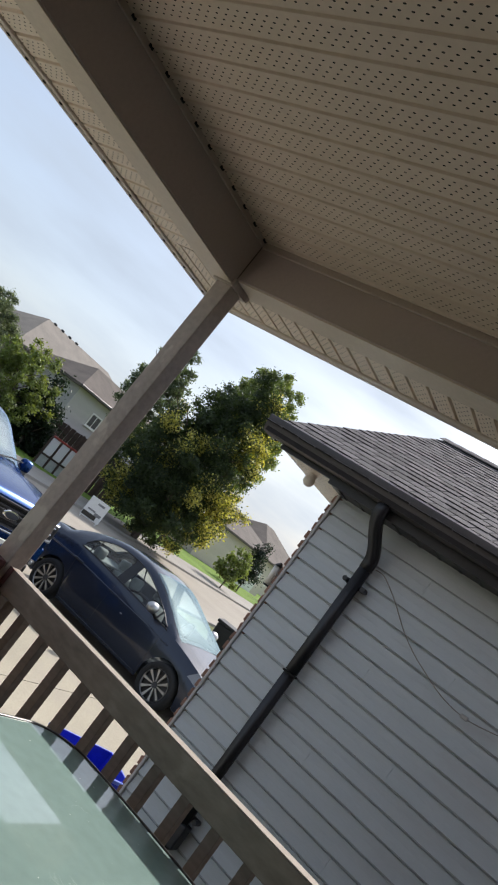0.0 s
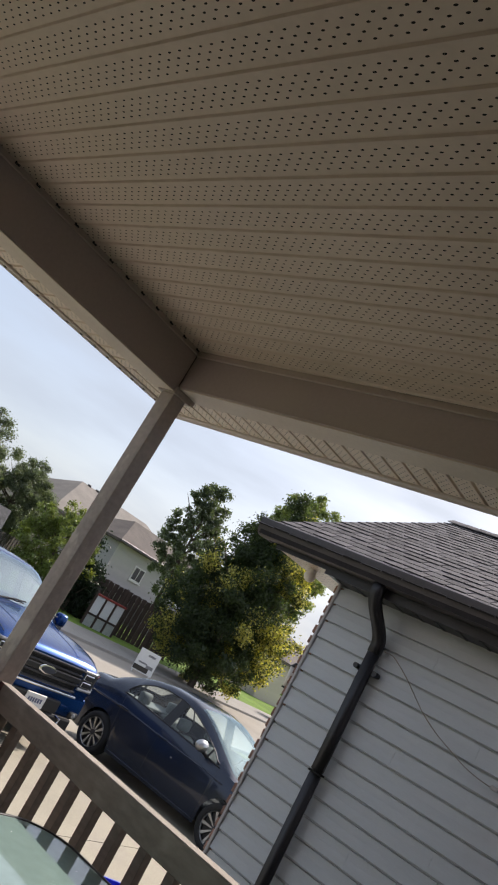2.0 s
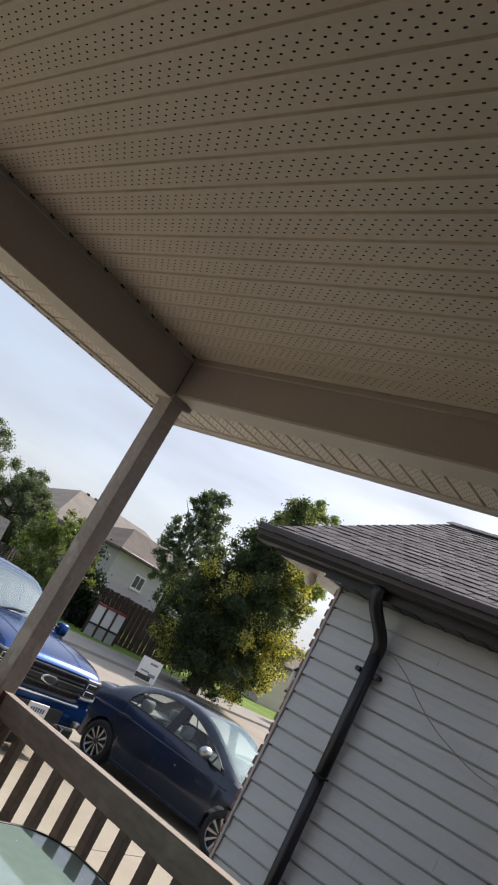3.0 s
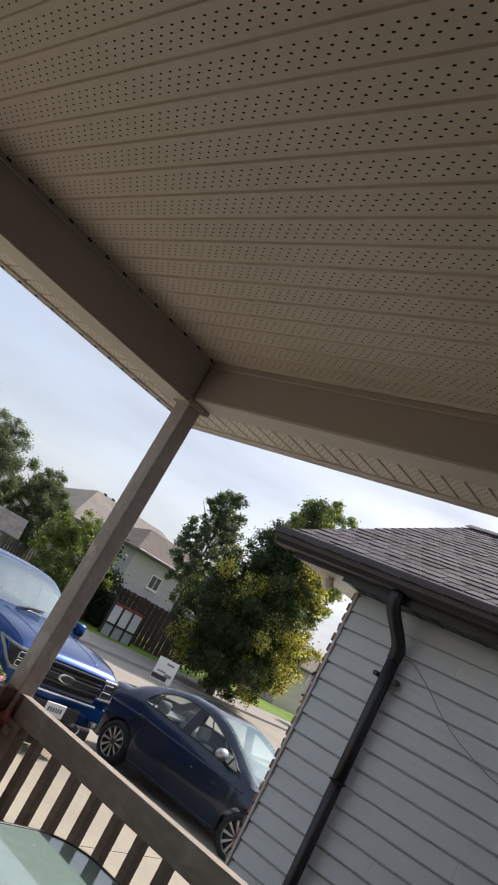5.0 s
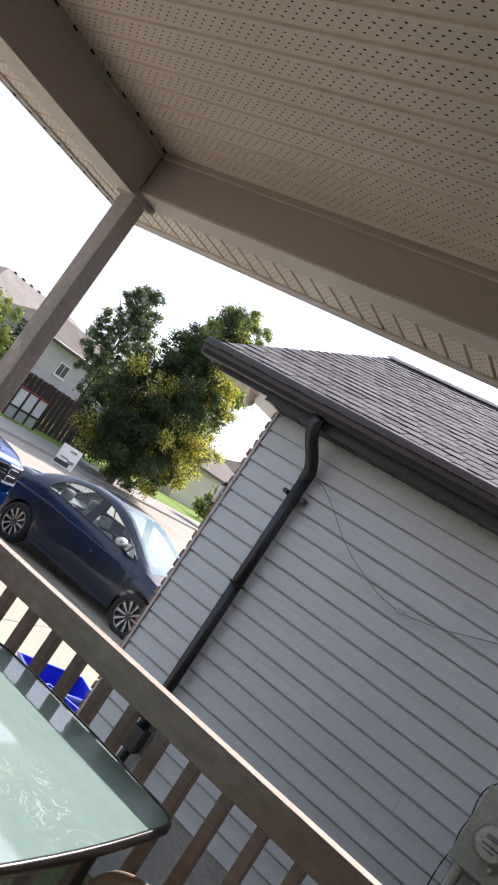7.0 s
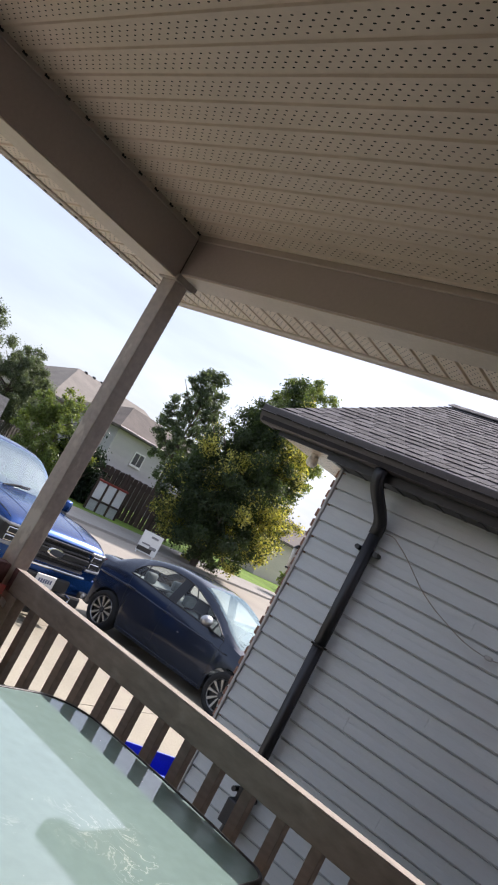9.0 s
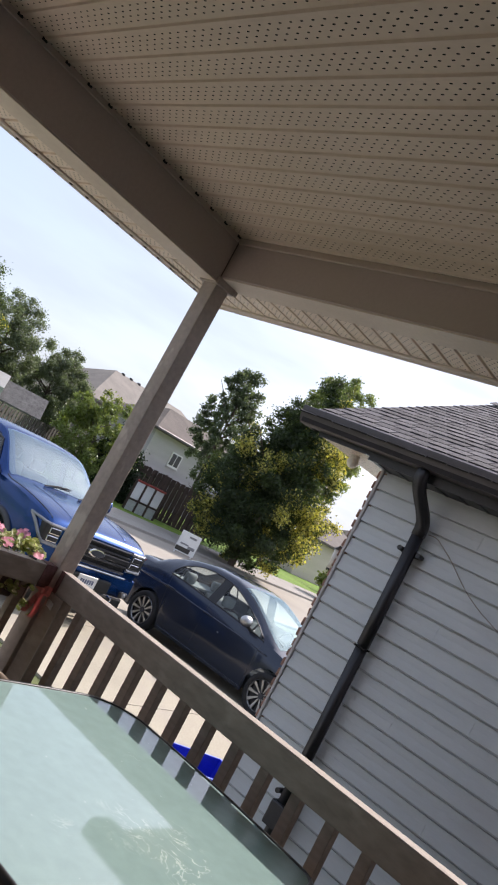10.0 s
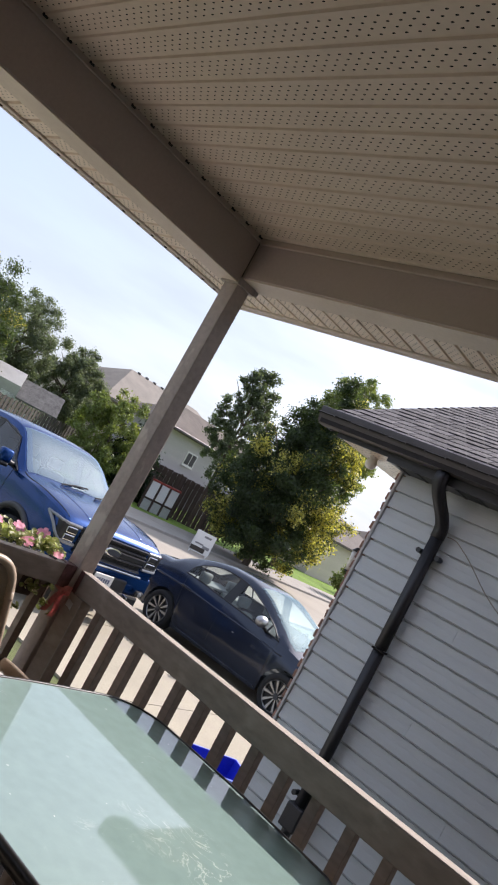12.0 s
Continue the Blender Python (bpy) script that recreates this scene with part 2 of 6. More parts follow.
def ball(bm, at, r, squash=(1, 1, 1), u=14, v=9):
    bmesh.ops.create_uvsphere(bm, u_segments=u, v_segments=v, radius=r, matrix=Matrix.Translation(at) @ Matrix.Diagonal((*squash, 1)))
    return bm


def prism(bm, outline, axis, a, b):
    """A flat outline (two coordinates each) drawn out along an axis from a to b."""
    def at(p, k):
        c = list(p)
        c.insert(axis, k)
        return bm.verts.new(c)
    lo, hi = [at(p, a) for p in outline], [at(p, b) for p in outline]
    n = len(outline)
    for i in range(n):
        bm.faces.new((lo[i], lo[(i + 1) % n], hi[(i + 1) % n], hi[i]))
    bm.faces.new(lo[::-1])
    bm.faces.new(hi)
    bmesh.ops.recalc_face_normals(bm, faces=bm.faces[:])
    return bm


def tube(bm, path, r, n=8, squash=None):
    """A bent bar of round section through the places in path."""
    path = [Vector(p) for p in path]
    rings = []
    for i, p in enumerate(path):
        d = (path[min(i + 1, len(path) - 1)] - path[max(i - 1, 0)]).normalized()
        q = d.to_track_quat("Z", "Y")
        ring = []
        for k in range(n):
            a = 2 * math.pi * k / n
            o = Vector((math.cos(a) * r * (squash[0] if squash else 1), math.sin(a) * r * (squash[1] if squash else 1), 0))
            ring.append(bm.verts.new(p + q @ o))
        rings.append(ring)
    for s, t in zip(rings, rings[1:]):
        for k in range(n):
            bm.faces.new((s[k], s[(k + 1) % n], t[(k + 1) % n], t[k]))
    bm.faces.new(rings[0][::-1])
    bm.faces.new(rings[-1])
    bmesh.ops.recalc_face_normals(bm, faces=bm.faces[:])
    return bm


def eased(path, n=5):
    """More places along a smooth line through those in path."""
    p = [Vector(q) for q in path]
    out = []
    for i in range(len(p) - 1):
        a, b, c, d = p[max(i - 1, 0)], p[i], p[i + 1], p[min(i + 2, len(p) - 1)]
        for k in range(n):
            f = k / n
            out.append(0.5 * (2 * b + (c - a) * f + (2 * a - 5 * b + 4 * c - d) * f * f + (3 * b - a - 3 * c + d) * f ** 3))
    return out + [p[-1]]


# ---- ground ----
def lie(x):
    """Height of the ground: the drive falls towards the street."""
    return -0.82 + 0.024 * max(-14.0, min(1.0, x))


def strip(x0, x1, y0, y1, up, steps=12, thick=0.0):
    bm = bmesh.new()
    xs = [x0 + (x1 - x0) * i / steps for i in range(steps + 1)]
    rows = [[bm.verts.new((x, y, lie(x) + up)) for y in (y0, y1)] for x in xs]
    for a, b in zip(rows, rows[1:]):
        bm.faces.new((a[0], b[0], b[1], a[1]))
    bmesh.ops.recalc_face_normals(bm, faces=bm.faces[:])
    for f in bm.faces:
        if f.normal.z < 0:
            f.normal_flip()
    if thick:
        r = bmesh.ops.extrude_face_region(bm, geom=bm.faces[:])
        bmesh.ops.translate(bm, vec=(0, 0, -thick), verts=[g for g in r["geom"] if isinstance(g, bmesh.types.BMVert)])
        bmesh.ops.recalc_face_normals(bm, faces=bm.faces[:])
    return bm


bm = bmesh.new()
xs = [-900, -300, -100, -60, -40, -30, -22, -18, -14, -11, -8, -5, -2, 1, 5, 20, 100, 900]
ys = [-900, -100, -20, -5, 0, 5, 10, 20, 40, 80, 200, 900]
grid = [[bm.verts.new((x, y, lie(x) - 0.03)) for y in ys] for x in xs]
for i in range(len(xs) - 1):
    for j in range(len(ys) - 1):
        bm.faces.new((grid[i][j], grid[i + 1][j], grid[i + 1][j + 1], grid[i][j + 1]))
ground = part("ground", bm, M["grass"])
tagged(ground, "mown green lawn grass around the houses", "lawn", kind="structure")

road = part("road", strip(-18.7, -10.3, -120, 160, 0.0, 6, 0.3), M["road"])
tagged(road, "pale worn residential street surface", "road", kind="structure")
for x0, x1, up in ((-18.88, -18.7, 0.10), (-10.3, -10.12, 0.05)):
    k = part("kerb", strip(x0, x1, -120, 160, up, 1, 0.4), M["walk"])
    tagged(k, "pale concrete kerb along the street", "kerb", kind="structure")
pavement = thing("pavement", kind="structure", label="pale concrete pavement slabs beyond the street", category="pavement")
slab = mesh_of(strip(-22.4, -18.89, 0, 1.78, 0.09, 1, 0.2), "paving_slab", M["walk"])
for k in range(44):
    placed("paving_slab", slab, pavement, (0, -10 + 1.8 * k, 0))

lawn = part("lawn", strip(-34.0, -22.41, -60, 120, 0.09, 6), M["lush"])
tagged(lawn, "bright sunlit front lawn beyond the pavement", "lawn", kind="structure")
driveway = thing("driveway", kind="structure", label="sunlit pale concrete double driveway in slabs", category="driveway")
for i in range(4):
    for j in range(2):
        x1 = -0.45 - 2.4 * i
        y0 = 3.22 + 3.0 * j
        part("slab", strip(x1 - 2.388, x1, y0, y0 + 2.985, 0.0, 2, 0.12), M["concrete"], driveway)

front_walk = thing("front_walk", kind="structure", label="pale concrete pavers along the front of the porch", category="pavement")
paver = mesh_of(boxed((0.004, 0.004, -0.06), (0.596, 0.596, 0.0), 0.005), "paver", M["paver"])
for i in range(5):
    for j in range(20):
        x = -0.75 - 0.6 * (i + 1)
        placed("paver", paver, front_walk, (x, -9.45 + 0.6 * j, lie(x + 0.3) + 0.012))

# ---- porch ----
POST = 0.086
ZB, ZC, ZS, EX, EY = 2.40, 2.595, 2.49, -0.657, 0.636   # beam, ceiling, eave soffit, eave edges
XE, YE = 3.1, -4.2                                        # how far the porch goes

floor = thing("floor", kind="structure", label="weathered porch deck boards", category="floor")
bm = boxed((0, 0, 0), (XE + 0.12, 0.137, 0.03), 0.004)
board = mesh_of(bm, "deck_board", M["deck"])
y = YE
while y < 0.1:
    placed("deck_board", board, floor, (-0.12, y, -0.03))
    y += 0.143
part("rim_joist", boxed((-0.15, 0.10, -0.30), (XE, 0.14, -0.002), 0.004), M["railpaint"], floor)
part("rim_joist", boxed((-0.15, YE, -0.30), (-0.11, 0.10, -0.002), 0.004), M["railpaint"], floor)

# unseen house walls, added and kept dark to hold light off the porch
wall_house = part("wall_house", boxed((XE, YE - 0.2, -1.2), (XE + 9.0, 1.35, 5.6)), M["housewall"])
tagged(wall_house, "unseen dark brown house wall added at the end of the porch", "wall", kind="structure")
wall_back = part("wall_back", boxed((-0.2, YE - 8.4, -1.2), (XE + 9.0, YE - 0.2, 5.6)), M["housewall"])
tagged(wall_back, "unseen dark brown house wall added behind the porch", "wall", kind="structure")


def soffit_profile(span, up=0.012):
    """Outline across the four-inch bands: a flat field and a raised groove."""
    out, k = [], 0
    while k * 0.1016 < span:
        s = k * 0.1016
        out += [(s, up), (s + 0.005, up), (s + 0.0085, 0), (s + 0.0930, 0), (s + 0.0966, up)]
        k += 1
    return out


def soffit_sheet(prof, along, flip, shade_tops=False):
    """Draws the profile out; along = (a, b); flip: bands counted on x instead of y; the last flag puts a shade colour
    on the groove tops.
    """
    bm = bmesh.new()
    rows = []
    for s, h in prof:
        rows.append([bm.verts.new((a, s, h) if not flip else (s, a, h)) for a in along])
    for p, q in zip(rows, rows[1:]):
        f = bm.faces.new((p[0], p[1], q[1], q[0]))
        # groove tops get the dark material, so their shade is in the colour
        if shade_tops and min(v.co.z for v in f.verts) > 0.01:
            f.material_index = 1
    bmesh.ops.recalc_face_normals(bm, faces=bm.faces[:])
    for f in bm.faces:
        if f.normal.z > 0:
            f.normal_flip()
    return bm


# groove positions: bands counted from the corner towards the house
OFF = 0.0277
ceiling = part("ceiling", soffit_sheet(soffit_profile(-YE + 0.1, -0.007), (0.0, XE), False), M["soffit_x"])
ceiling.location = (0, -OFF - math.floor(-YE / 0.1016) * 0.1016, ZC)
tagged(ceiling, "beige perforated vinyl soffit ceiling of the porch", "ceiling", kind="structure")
roof_deck = part("porch_roof", boxed((EX + 0.02, YE, ZC + 0.10), (XE, EY - 0.02, ZC + 0.16)), M["shingle_far"])
tagged(roof_deck, "porch roof deck above the soffit", "roof", kind="structure")

porch_frame = thing("porch_beams", kind="structure", label="taupe clad beams round the porch ceiling", category="beam")
part("beam", boxed((-0.14, YE, ZB - 0.022), (0.0, 0.14, ZC + 0.10), 0.004), M["beam"], porch_frame)
part("underside", boxed((-0.139, YE, ZB - 0.0265), (-0.002, 0.138, ZB - 0.0215), 0.001), M["under"], porch_frame, "pale cladding under the beam")
part("underside", boxed((0.006, 0.003, ZB - 0.004), (XE, 0.139, ZB + 0.001), 0.001), M["under"], porch_frame, "pale cladding under the beam")
part("beam", boxed((0.0, 0.0, ZB + 0.0005), (XE, 0.14, ZC + 0.10), 0.004), M["beam"], porch_frame)
part("channel", boxed((0.0, YE, ZC - 0.022), (0.012, -0.012, ZC + 0.004), 0.002), M["jchannel"], porch_frame)
part("channel", boxed((0.012, -0.014, ZC - 0.03), (XE, -0.001, ZC + 0.004), 0.002), M["jchannel"], porch_frame)

# thin dark strip draws the line where the two beams meet
part("corner_joint", boxed((-0.0002, -0.0032, ZB - 0.015), (0.0034, -0.0002, ZC - 0.02)), M["joint_shade"], porch_frame)
# solid near-black wedges draw the shaded hole at each rib's end
gap_mesh = mesh_of(prism(bmesh.new(), [(0, -0.010), (0.004, -0.010), (0.019, 0.0), (0.004, 0.010), (0, 0.010)], 2, 0.0, 0.014), "channel_gap", M["gap"])
for k in range(34):
    placed("channel_gap", gap_mesh, porch_frame, (0.0122, -OFF - 0.1016 * k, ZC - 0.0095))
# dark strip laid in as the shadow line along the channel
part("channel_shadow", boxed((1.0, -0.0170, ZC - 0.0035), (XE, -0.0142, ZC + 0.002)), M["gap"], porch_frame)

# eave soffit beyond the beams, mitred at the corner
eave = thing("eave", kind="structure", label="beige ribbed vinyl eave soffit with taupe fascia", category="eave")
span = soffit_profile(XE - EX, 0.030)
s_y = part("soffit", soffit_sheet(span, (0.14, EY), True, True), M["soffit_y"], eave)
s_y.data.materials.append(M["joint_shade"])
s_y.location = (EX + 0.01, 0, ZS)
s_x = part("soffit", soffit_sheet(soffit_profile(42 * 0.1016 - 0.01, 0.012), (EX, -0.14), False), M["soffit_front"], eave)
s_x.location = (0, 0.14 - 42 * 0.1016, ZS)
part("fascia", boxed((EX, EY, ZS - 0.012), (XE, EY + 0.025, ZS + 0.17), 0.003), M["fascia"], eave)
part("fascia", boxed((EX - 0.025, YE, ZS - 0.012), (EX, EY + 0.025, ZS + 0.17), 0.003), M["fascia"], eave)
part("edge_trim", boxed((EX, EY - 0.036, ZS - 0.010), (XE, EY - 0.0005, ZS + 0.004), 0.003), M["fascia"], eave)
part("edge_trim", boxed((EX + 0.0005, YE, ZS - 0.010), (EX + 0.03, EY - 0.037, ZS + 0.004), 0.003), M["fascia"], eave)
# small solid dark blocks draw the shaded notches along the trim
notch = mesh_of(boxed((0, -0.008, 0), (0.010, 0.008, 0.012), 0.002), "trim_gap", M["gap"])
for k in range(44):
    placed("trim_gap", notch, eave, (EX - 0.004, EY - 0.09 - 0.1016 * k, ZS - 0.0145))
part("frieze", boxed((0.0, 0.14, ZB + 0.001), (XE, 0.155, ZS + 0.03), 0.002), M["jchannel"], eave)
part("frieze", boxed((-0.155, YE, ZB + 0.001), (-0.14, 0.155, ZS + 0.03), 0.002), M["jchannel"], eave)

# post
post = thing("porch_post", (-POST / 2, POST / 2, 0), "taupe clad square corner post of the porch", "post", kind="structure")
bm = boxed((-POST / 2, -POST / 2, 0), (POST / 2, POST / 2, ZB), 0.004, 2)
for v in bm.verts:      # the post stands a little out of plumb
    v.co.x -= 0.015 * (1 - v.co.z / ZB)
    v.co.y -= 0.013 * (1 - v.co.z / ZB)
part("shaft", bm, M["postpaint"], post)
part("cap", boxed((-POST / 2 - 0.022, -POST / 2 - 0.012, ZB - 0.035), (POST / 2 + 0.012, POST / 2 + 0.022, ZB + 0.001), 0.003), M["postpaint"], post)


# railing
def railing(name, length, at, turn, first, label, pitch=0.136):
    r = thing(name, at, label, "railing", kind="structure", turn=turn)
    part("top_rail", boxed((0, 0.008, 0.868), (length, 0.058, 0.961), 0.004, 2), M["railpaint"], r, "brown top rail with a sunlit upper edge")
    # thin pale strip puts the sun on the rail's top into its colour
    part("top_edge", boxed((0.002, 0.0085, 0.9605), (length - 0.002, 0.0575, 0.9645), 0.001), M["sunlit_edge_tone"], r, "top edge coloured pale as sunlit")
    part("bottom_rail", boxed((0, 0.018, 0.09), (length, 0.056, 0.18), 0.004, 2), M["railpaint"], r)
    bal = mesh_of(boxed((-0.019, 0, 0.05), (0.019, 0.038, 0.948), 0.0012), "baluster", M["railpaint"])
    x = first
    while x < length - 0.05:
        placed("baluster", bal, r, (x, 0.0585, 0))
        x += pitch
    return r


def newel(a, b):
    nw = part("newel_post", boxed(a, b, 0.004, 2), M["railpaint"])
    tagged(nw, "brown square newel post under the corner of the railing", "post", kind="structure")
    # paler corner strip colours in the bright sunlit edge
    part("worn_edge", boxed((b[0] - 0.004, a[1] - 0.0012, a[2]), (b[0] + 0.0012, a[1] + 0.004, b[2] - 0.02), 0.001), M["sunlit_edge_tone"], nw, "pale corner edge coloured as sunlit")


newel((0.0, 0.0005, 0.0), (0.102, 0.060, 0.8675))
railing("railing_side", XE, (0, 0.0, 0), (0, 0, 0), 0.160, "brown painted wooden railing with square balusters")
railing("railing_front", 3.0, (-0.01, -3.0, 0), (0, 0, 90), 0.06, "brown painted wooden railing with square balusters")

# ---- neighbour's garage ----
GX, GY0, GTOP = -0.23, 2.326, 2.215
GX1, GY1 = 7.0, 7.1
garage = thing("garage", (0, 0, 0), "neighbour's garage with blue-grey lap siding and dark gutter", "garage")
part("core_wall", boxed((GX + 0.02, GY0 + 0.02, -1.0), (GX1, GY1, GTOP + 0.05)), M["siding"], garage)
SZ, SP = 1.003, 0.1222


def course(x0, x1):
    """One lap of siding: leans out to its lower edge, with a butt under it."""
    bm = bmesh.new()
    prism(bm, [(-0.015, 0.0), (-0.0150, 0.004), (-0.0135, 0.007), (-0.006, SP * 0.5), (-0.004, SP - 0.012), (0.012, SP - 0.008), (0.012, SP), (0.014, SP), (0.014, 0.0)], 0, x0, x1)
    # lowest lip faces take a darker tone that draws the lap's shadow line
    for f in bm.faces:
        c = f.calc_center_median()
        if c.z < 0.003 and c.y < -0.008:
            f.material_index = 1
    return bm


lap_cache = {}
low = SZ - SP * math.floor((SZ + 0.235) / SP)
z = low
i = 0
while z < GTOP - 0.02:
    seam = [1.05, 2.9, 1.75, 0.62, 2.3][i % 5]
    for x0, x1 in ((GX + 0.02, seam - 0.0004), (seam + 0.0004, seam + 3.66), (seam + 3.661, GX1)):
        key = round(x1 - x0, 3)
        if key not in lap_cache:
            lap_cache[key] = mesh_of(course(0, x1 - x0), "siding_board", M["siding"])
            lap_cache[key].materials.append(M["lap_shade"])
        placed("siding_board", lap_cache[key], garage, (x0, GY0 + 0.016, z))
    z += SP
    i += 1
part("foundation", boxed((GX + 0.015, GY0 + 0.012, -1.0), (GX1, GY0 + 0.05, low), 0.004), M["foundation"], garage)
part("corner_trim", boxed((GX - 0.003, GY0 - 0.006, -0.95), (GX + 0.019, GY0 + 0.05, GTOP + 0.03), 0.004), M["cornertrim"], garage, "grey corner trim of the siding")

# roof: gable, ridge along x
RX0, RY0, RZ0, RY1, RZ1 = -0.85, 2.02, 2.40, 4.70, 3.66
slope = math.atan2(RZ1 - RZ0, RY1 - RY0)
run = math.hypot(RZ1 - RZ0, RY1 - RY0)
roof = part("roof", prism(bmesh.new(), [(RY0, RZ0 - 0.03), (RY1, RZ1 - 0.03), (2 * RY1 - RY0, RZ0 - 0.03), (2 * RY1 - RY0, RZ0 - 0.12), (RY1, RZ1 - 0.15), (RY0, RZ0 - 0.10)], 0, RX0 + 0.02, GX1 + 0.4), M["underlay"], garage, "grey asphalt shingle roof")
part("rake_board", prism(bmesh.new(), [(RY0 + 0.03, RZ0 - 0.02), (RY1, RZ1 - 0.02), (RY1, RZ1 - 0.19), (RY0 + 0.20, RZ0 - 0.10), (RY0 + 0.03, RZ0 - 0.10)], 0, RX0 - 0.004, RX0 + 0.02), M["gutter"], garage)
EXPO = 0.128
rnd = random.Random(4)
TAB = 0.152
tabs = []
for wide in (TAB, TAB / 2):
    for thick in (0.0065, 0.0105):
        bm = bmesh.new()
        prism(bm, [(0, -0.002), (0, thick), (EXPO + 0.02, 0.002), (EXPO + 0.02, -0.004)], 0, 0, wide - 0.009)
        # front butt faces coloured near-black to draw the shadow line under each tab
        for f in bm.faces:
            f.material_index = 1 if f.normal.y < -0.9 else 0
        tabs.append(mesh_of(bm, "shingle", M["shingle"]))
        tabs[-1].materials.append(M["cut"])
field = bmesh.new()
for r in range(int(run / EXPO)):
    x = RX0 - 0.012
    d = r * EXPO - 0.02
    half = r % 2
    while x < 3.6:
        jit = rnd.uniform(-0.002, 0.002)
        me = tabs[2 * half + rnd.randrange(2)]
        at = (x, RY0 + (d + jit) * math.cos(slope), RZ0 - 0.028 + (d + jit) * math.sin(slope))
        if x < 2.3 and r < 15:
            placed("shingle", me, roof, at, (math.degrees(slope), 0, 0))
        else:
            before = len(field.verts)
            field.from_mesh(me)
            field.verts.ensure_lookup_table()
            bmesh.ops.transform(field, matrix=pose(*at, math.degrees(slope), 0, 0), verts=field.verts[before:])
        x += TAB / 2 if half else TAB
        half = 0
rows_joined = part("shingle_field", field, M["shingle_field"], roof)
rows_joined.data.materials.append(M["cut"])
tagged(rows_joined, kind="stuff")
cap = mesh_of(prism(bmesh.new(), [(-0.11, -0.05), (0, 0.008), (0.11, -0.05), (0.11, -0.058), (0, -0.002), (-0.11, -0.058)], 0, 0, 0.2), "ridge_cap", M["shingle"])
x = RX0
while x < 4.5:
    placed("ridge_cap", cap, roof, (x, RY1, RZ1 + 0.004), (0, 1.5, 0))
    x += 0.15

# gutter, soffit, downspout
GB, GT = 2.295, 2.42
part("gutter", prism(bmesh.new(), [(2.125, GT - 0.01), (2.125, GB), (2.060, GB), (2.042, GB + 0.006), (2.028, GB + 0.020), (2.018, GB + 0.042), (2.012, GB + 0.075), (2.009, GT - 0.02), (2.010, GT - 0.004), (2.016, GT), (2.022, GT - 0.004), (2.024, GT - 0.02), (2.04, GB + 0.03), (2.115, GB + 0.012), (2.117, GT - 0.01)], 0, RX0 - 0.006, GX1 + 0.4), M["gutter"], garage, "dark charcoal gutter", smooth=True).data.set_sharp_from_angle(angle=radians(45))
part("gutter_fascia", boxed((GX - 0.02, 2.125, 2.235), (GX1 + 0.4, 2.145, 2.40)), M["spout"], garage)
part("gutter_fascia", boxed((RX0 + 0.14, 2.125, 2.262), (GX - 0.02, 2.145, 2.40)), M["spout"], garage)
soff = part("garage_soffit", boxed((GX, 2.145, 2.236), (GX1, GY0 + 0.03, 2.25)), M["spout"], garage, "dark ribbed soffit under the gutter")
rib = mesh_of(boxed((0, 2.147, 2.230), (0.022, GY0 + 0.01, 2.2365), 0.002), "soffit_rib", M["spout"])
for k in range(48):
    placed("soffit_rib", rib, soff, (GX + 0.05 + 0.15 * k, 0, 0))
front = part("front_soffit", boxed((RX0 + 0.18, 2.145, 2.263), (GX, GY1, 2.277)), M["soffit_x"], garage, "pale ribbed soffit of the front overhang")
lampm = mat("lamp_globe", (0.75, 0.72, 0.68), 0.35, vary=0.05, bump=0)
lamp = thing("soffit_lamp", (-0.50, 2.36, 2.263), "white round lamp under the garage's front overhang", "lamp")
part("globe", ball(bmesh.new(), (0, 0, -0.052), 0.044), lampm, lamp, smooth=True)
part("base", rod(bmesh.new(), (0, 0, -0.02), (0, 0, 0.0), 0.034, n=16), lampm, lamp)

spout = thing("downspout", (0.255, 2.27, 0), "dark square downspout strapped to the siding", "downspout")


def square_run(bm, path, w=0.078, d=0.06):
    """A rectangular pipe through the places in path (in the plane of y and z)."""
    rings = []
    pts = [Vector(p) for p in path]
    for i, p in enumerate(pts):
        t = (pts[min(i + 1, len(pts) - 1)] - pts[max(i - 1, 0)]).normalized()
        nrm = Vector((0, t.z, -t.y)).normalized()
        rings.append([bm.verts.new(p + Vector((sx * w / 2, 0, 0)) + nrm * (sy * d / 2)) for sx, sy in ((-1, -1), (1, -1), (1, 1), (-1, 1))])
    for a, b in zip(rings, rings[1:]):
        for k in range(4):
            bm.faces.new((a[k], a[(k + 1) % 4], b[(k + 1) % 4], b[k]))
    bm.faces.new(rings[0])
    bm.faces.new(rings[-1])
    bmesh.ops.recalc_face_normals(bm, faces=bm.faces[:])
    es = [e for e in bm.edges if e.calc_face_angle(0) > 0.8]
    bmesh.ops.bevel(bm, geom=es, offset=0.016, segments=3, affect="EDGES")
    return bm


bend = [(-0.055 * (0.5 + 0.5 * math.cos(math.pi * k / 16)), -0.205 + 0.205 * (0.5 - 0.5 * math.cos(math.pi * k / 16)), 2.25 - 0.29 * k / 16) for k in range(17)]
part("elbow", square_run(bmesh.new(), [(-0.055, -0.205, 2.31)] + bend + [(0, 0.0, 1.90)], 0.084, 0.066), M["spout"], spout, smooth=True)
part("pipe", square_run(bmesh.new(), [(0, 0, 1.93), (0, 0, 1.35), (0, 0, 1.12)], 0.078, 0.06), M["spout"], spout, smooth=True)
part("pipe", square_run(bmesh.new(), [(0, 0, 1.14), (0, 0, 0.5), (0, 0, 0.02)], 0.075, 0.057), M["spout"], spout, smooth=True)
part("joint_band", boxed((-0.045, -0.036, 1.118), (0.045, 0.036, 1.130), 0.004), M["gap"], spout)
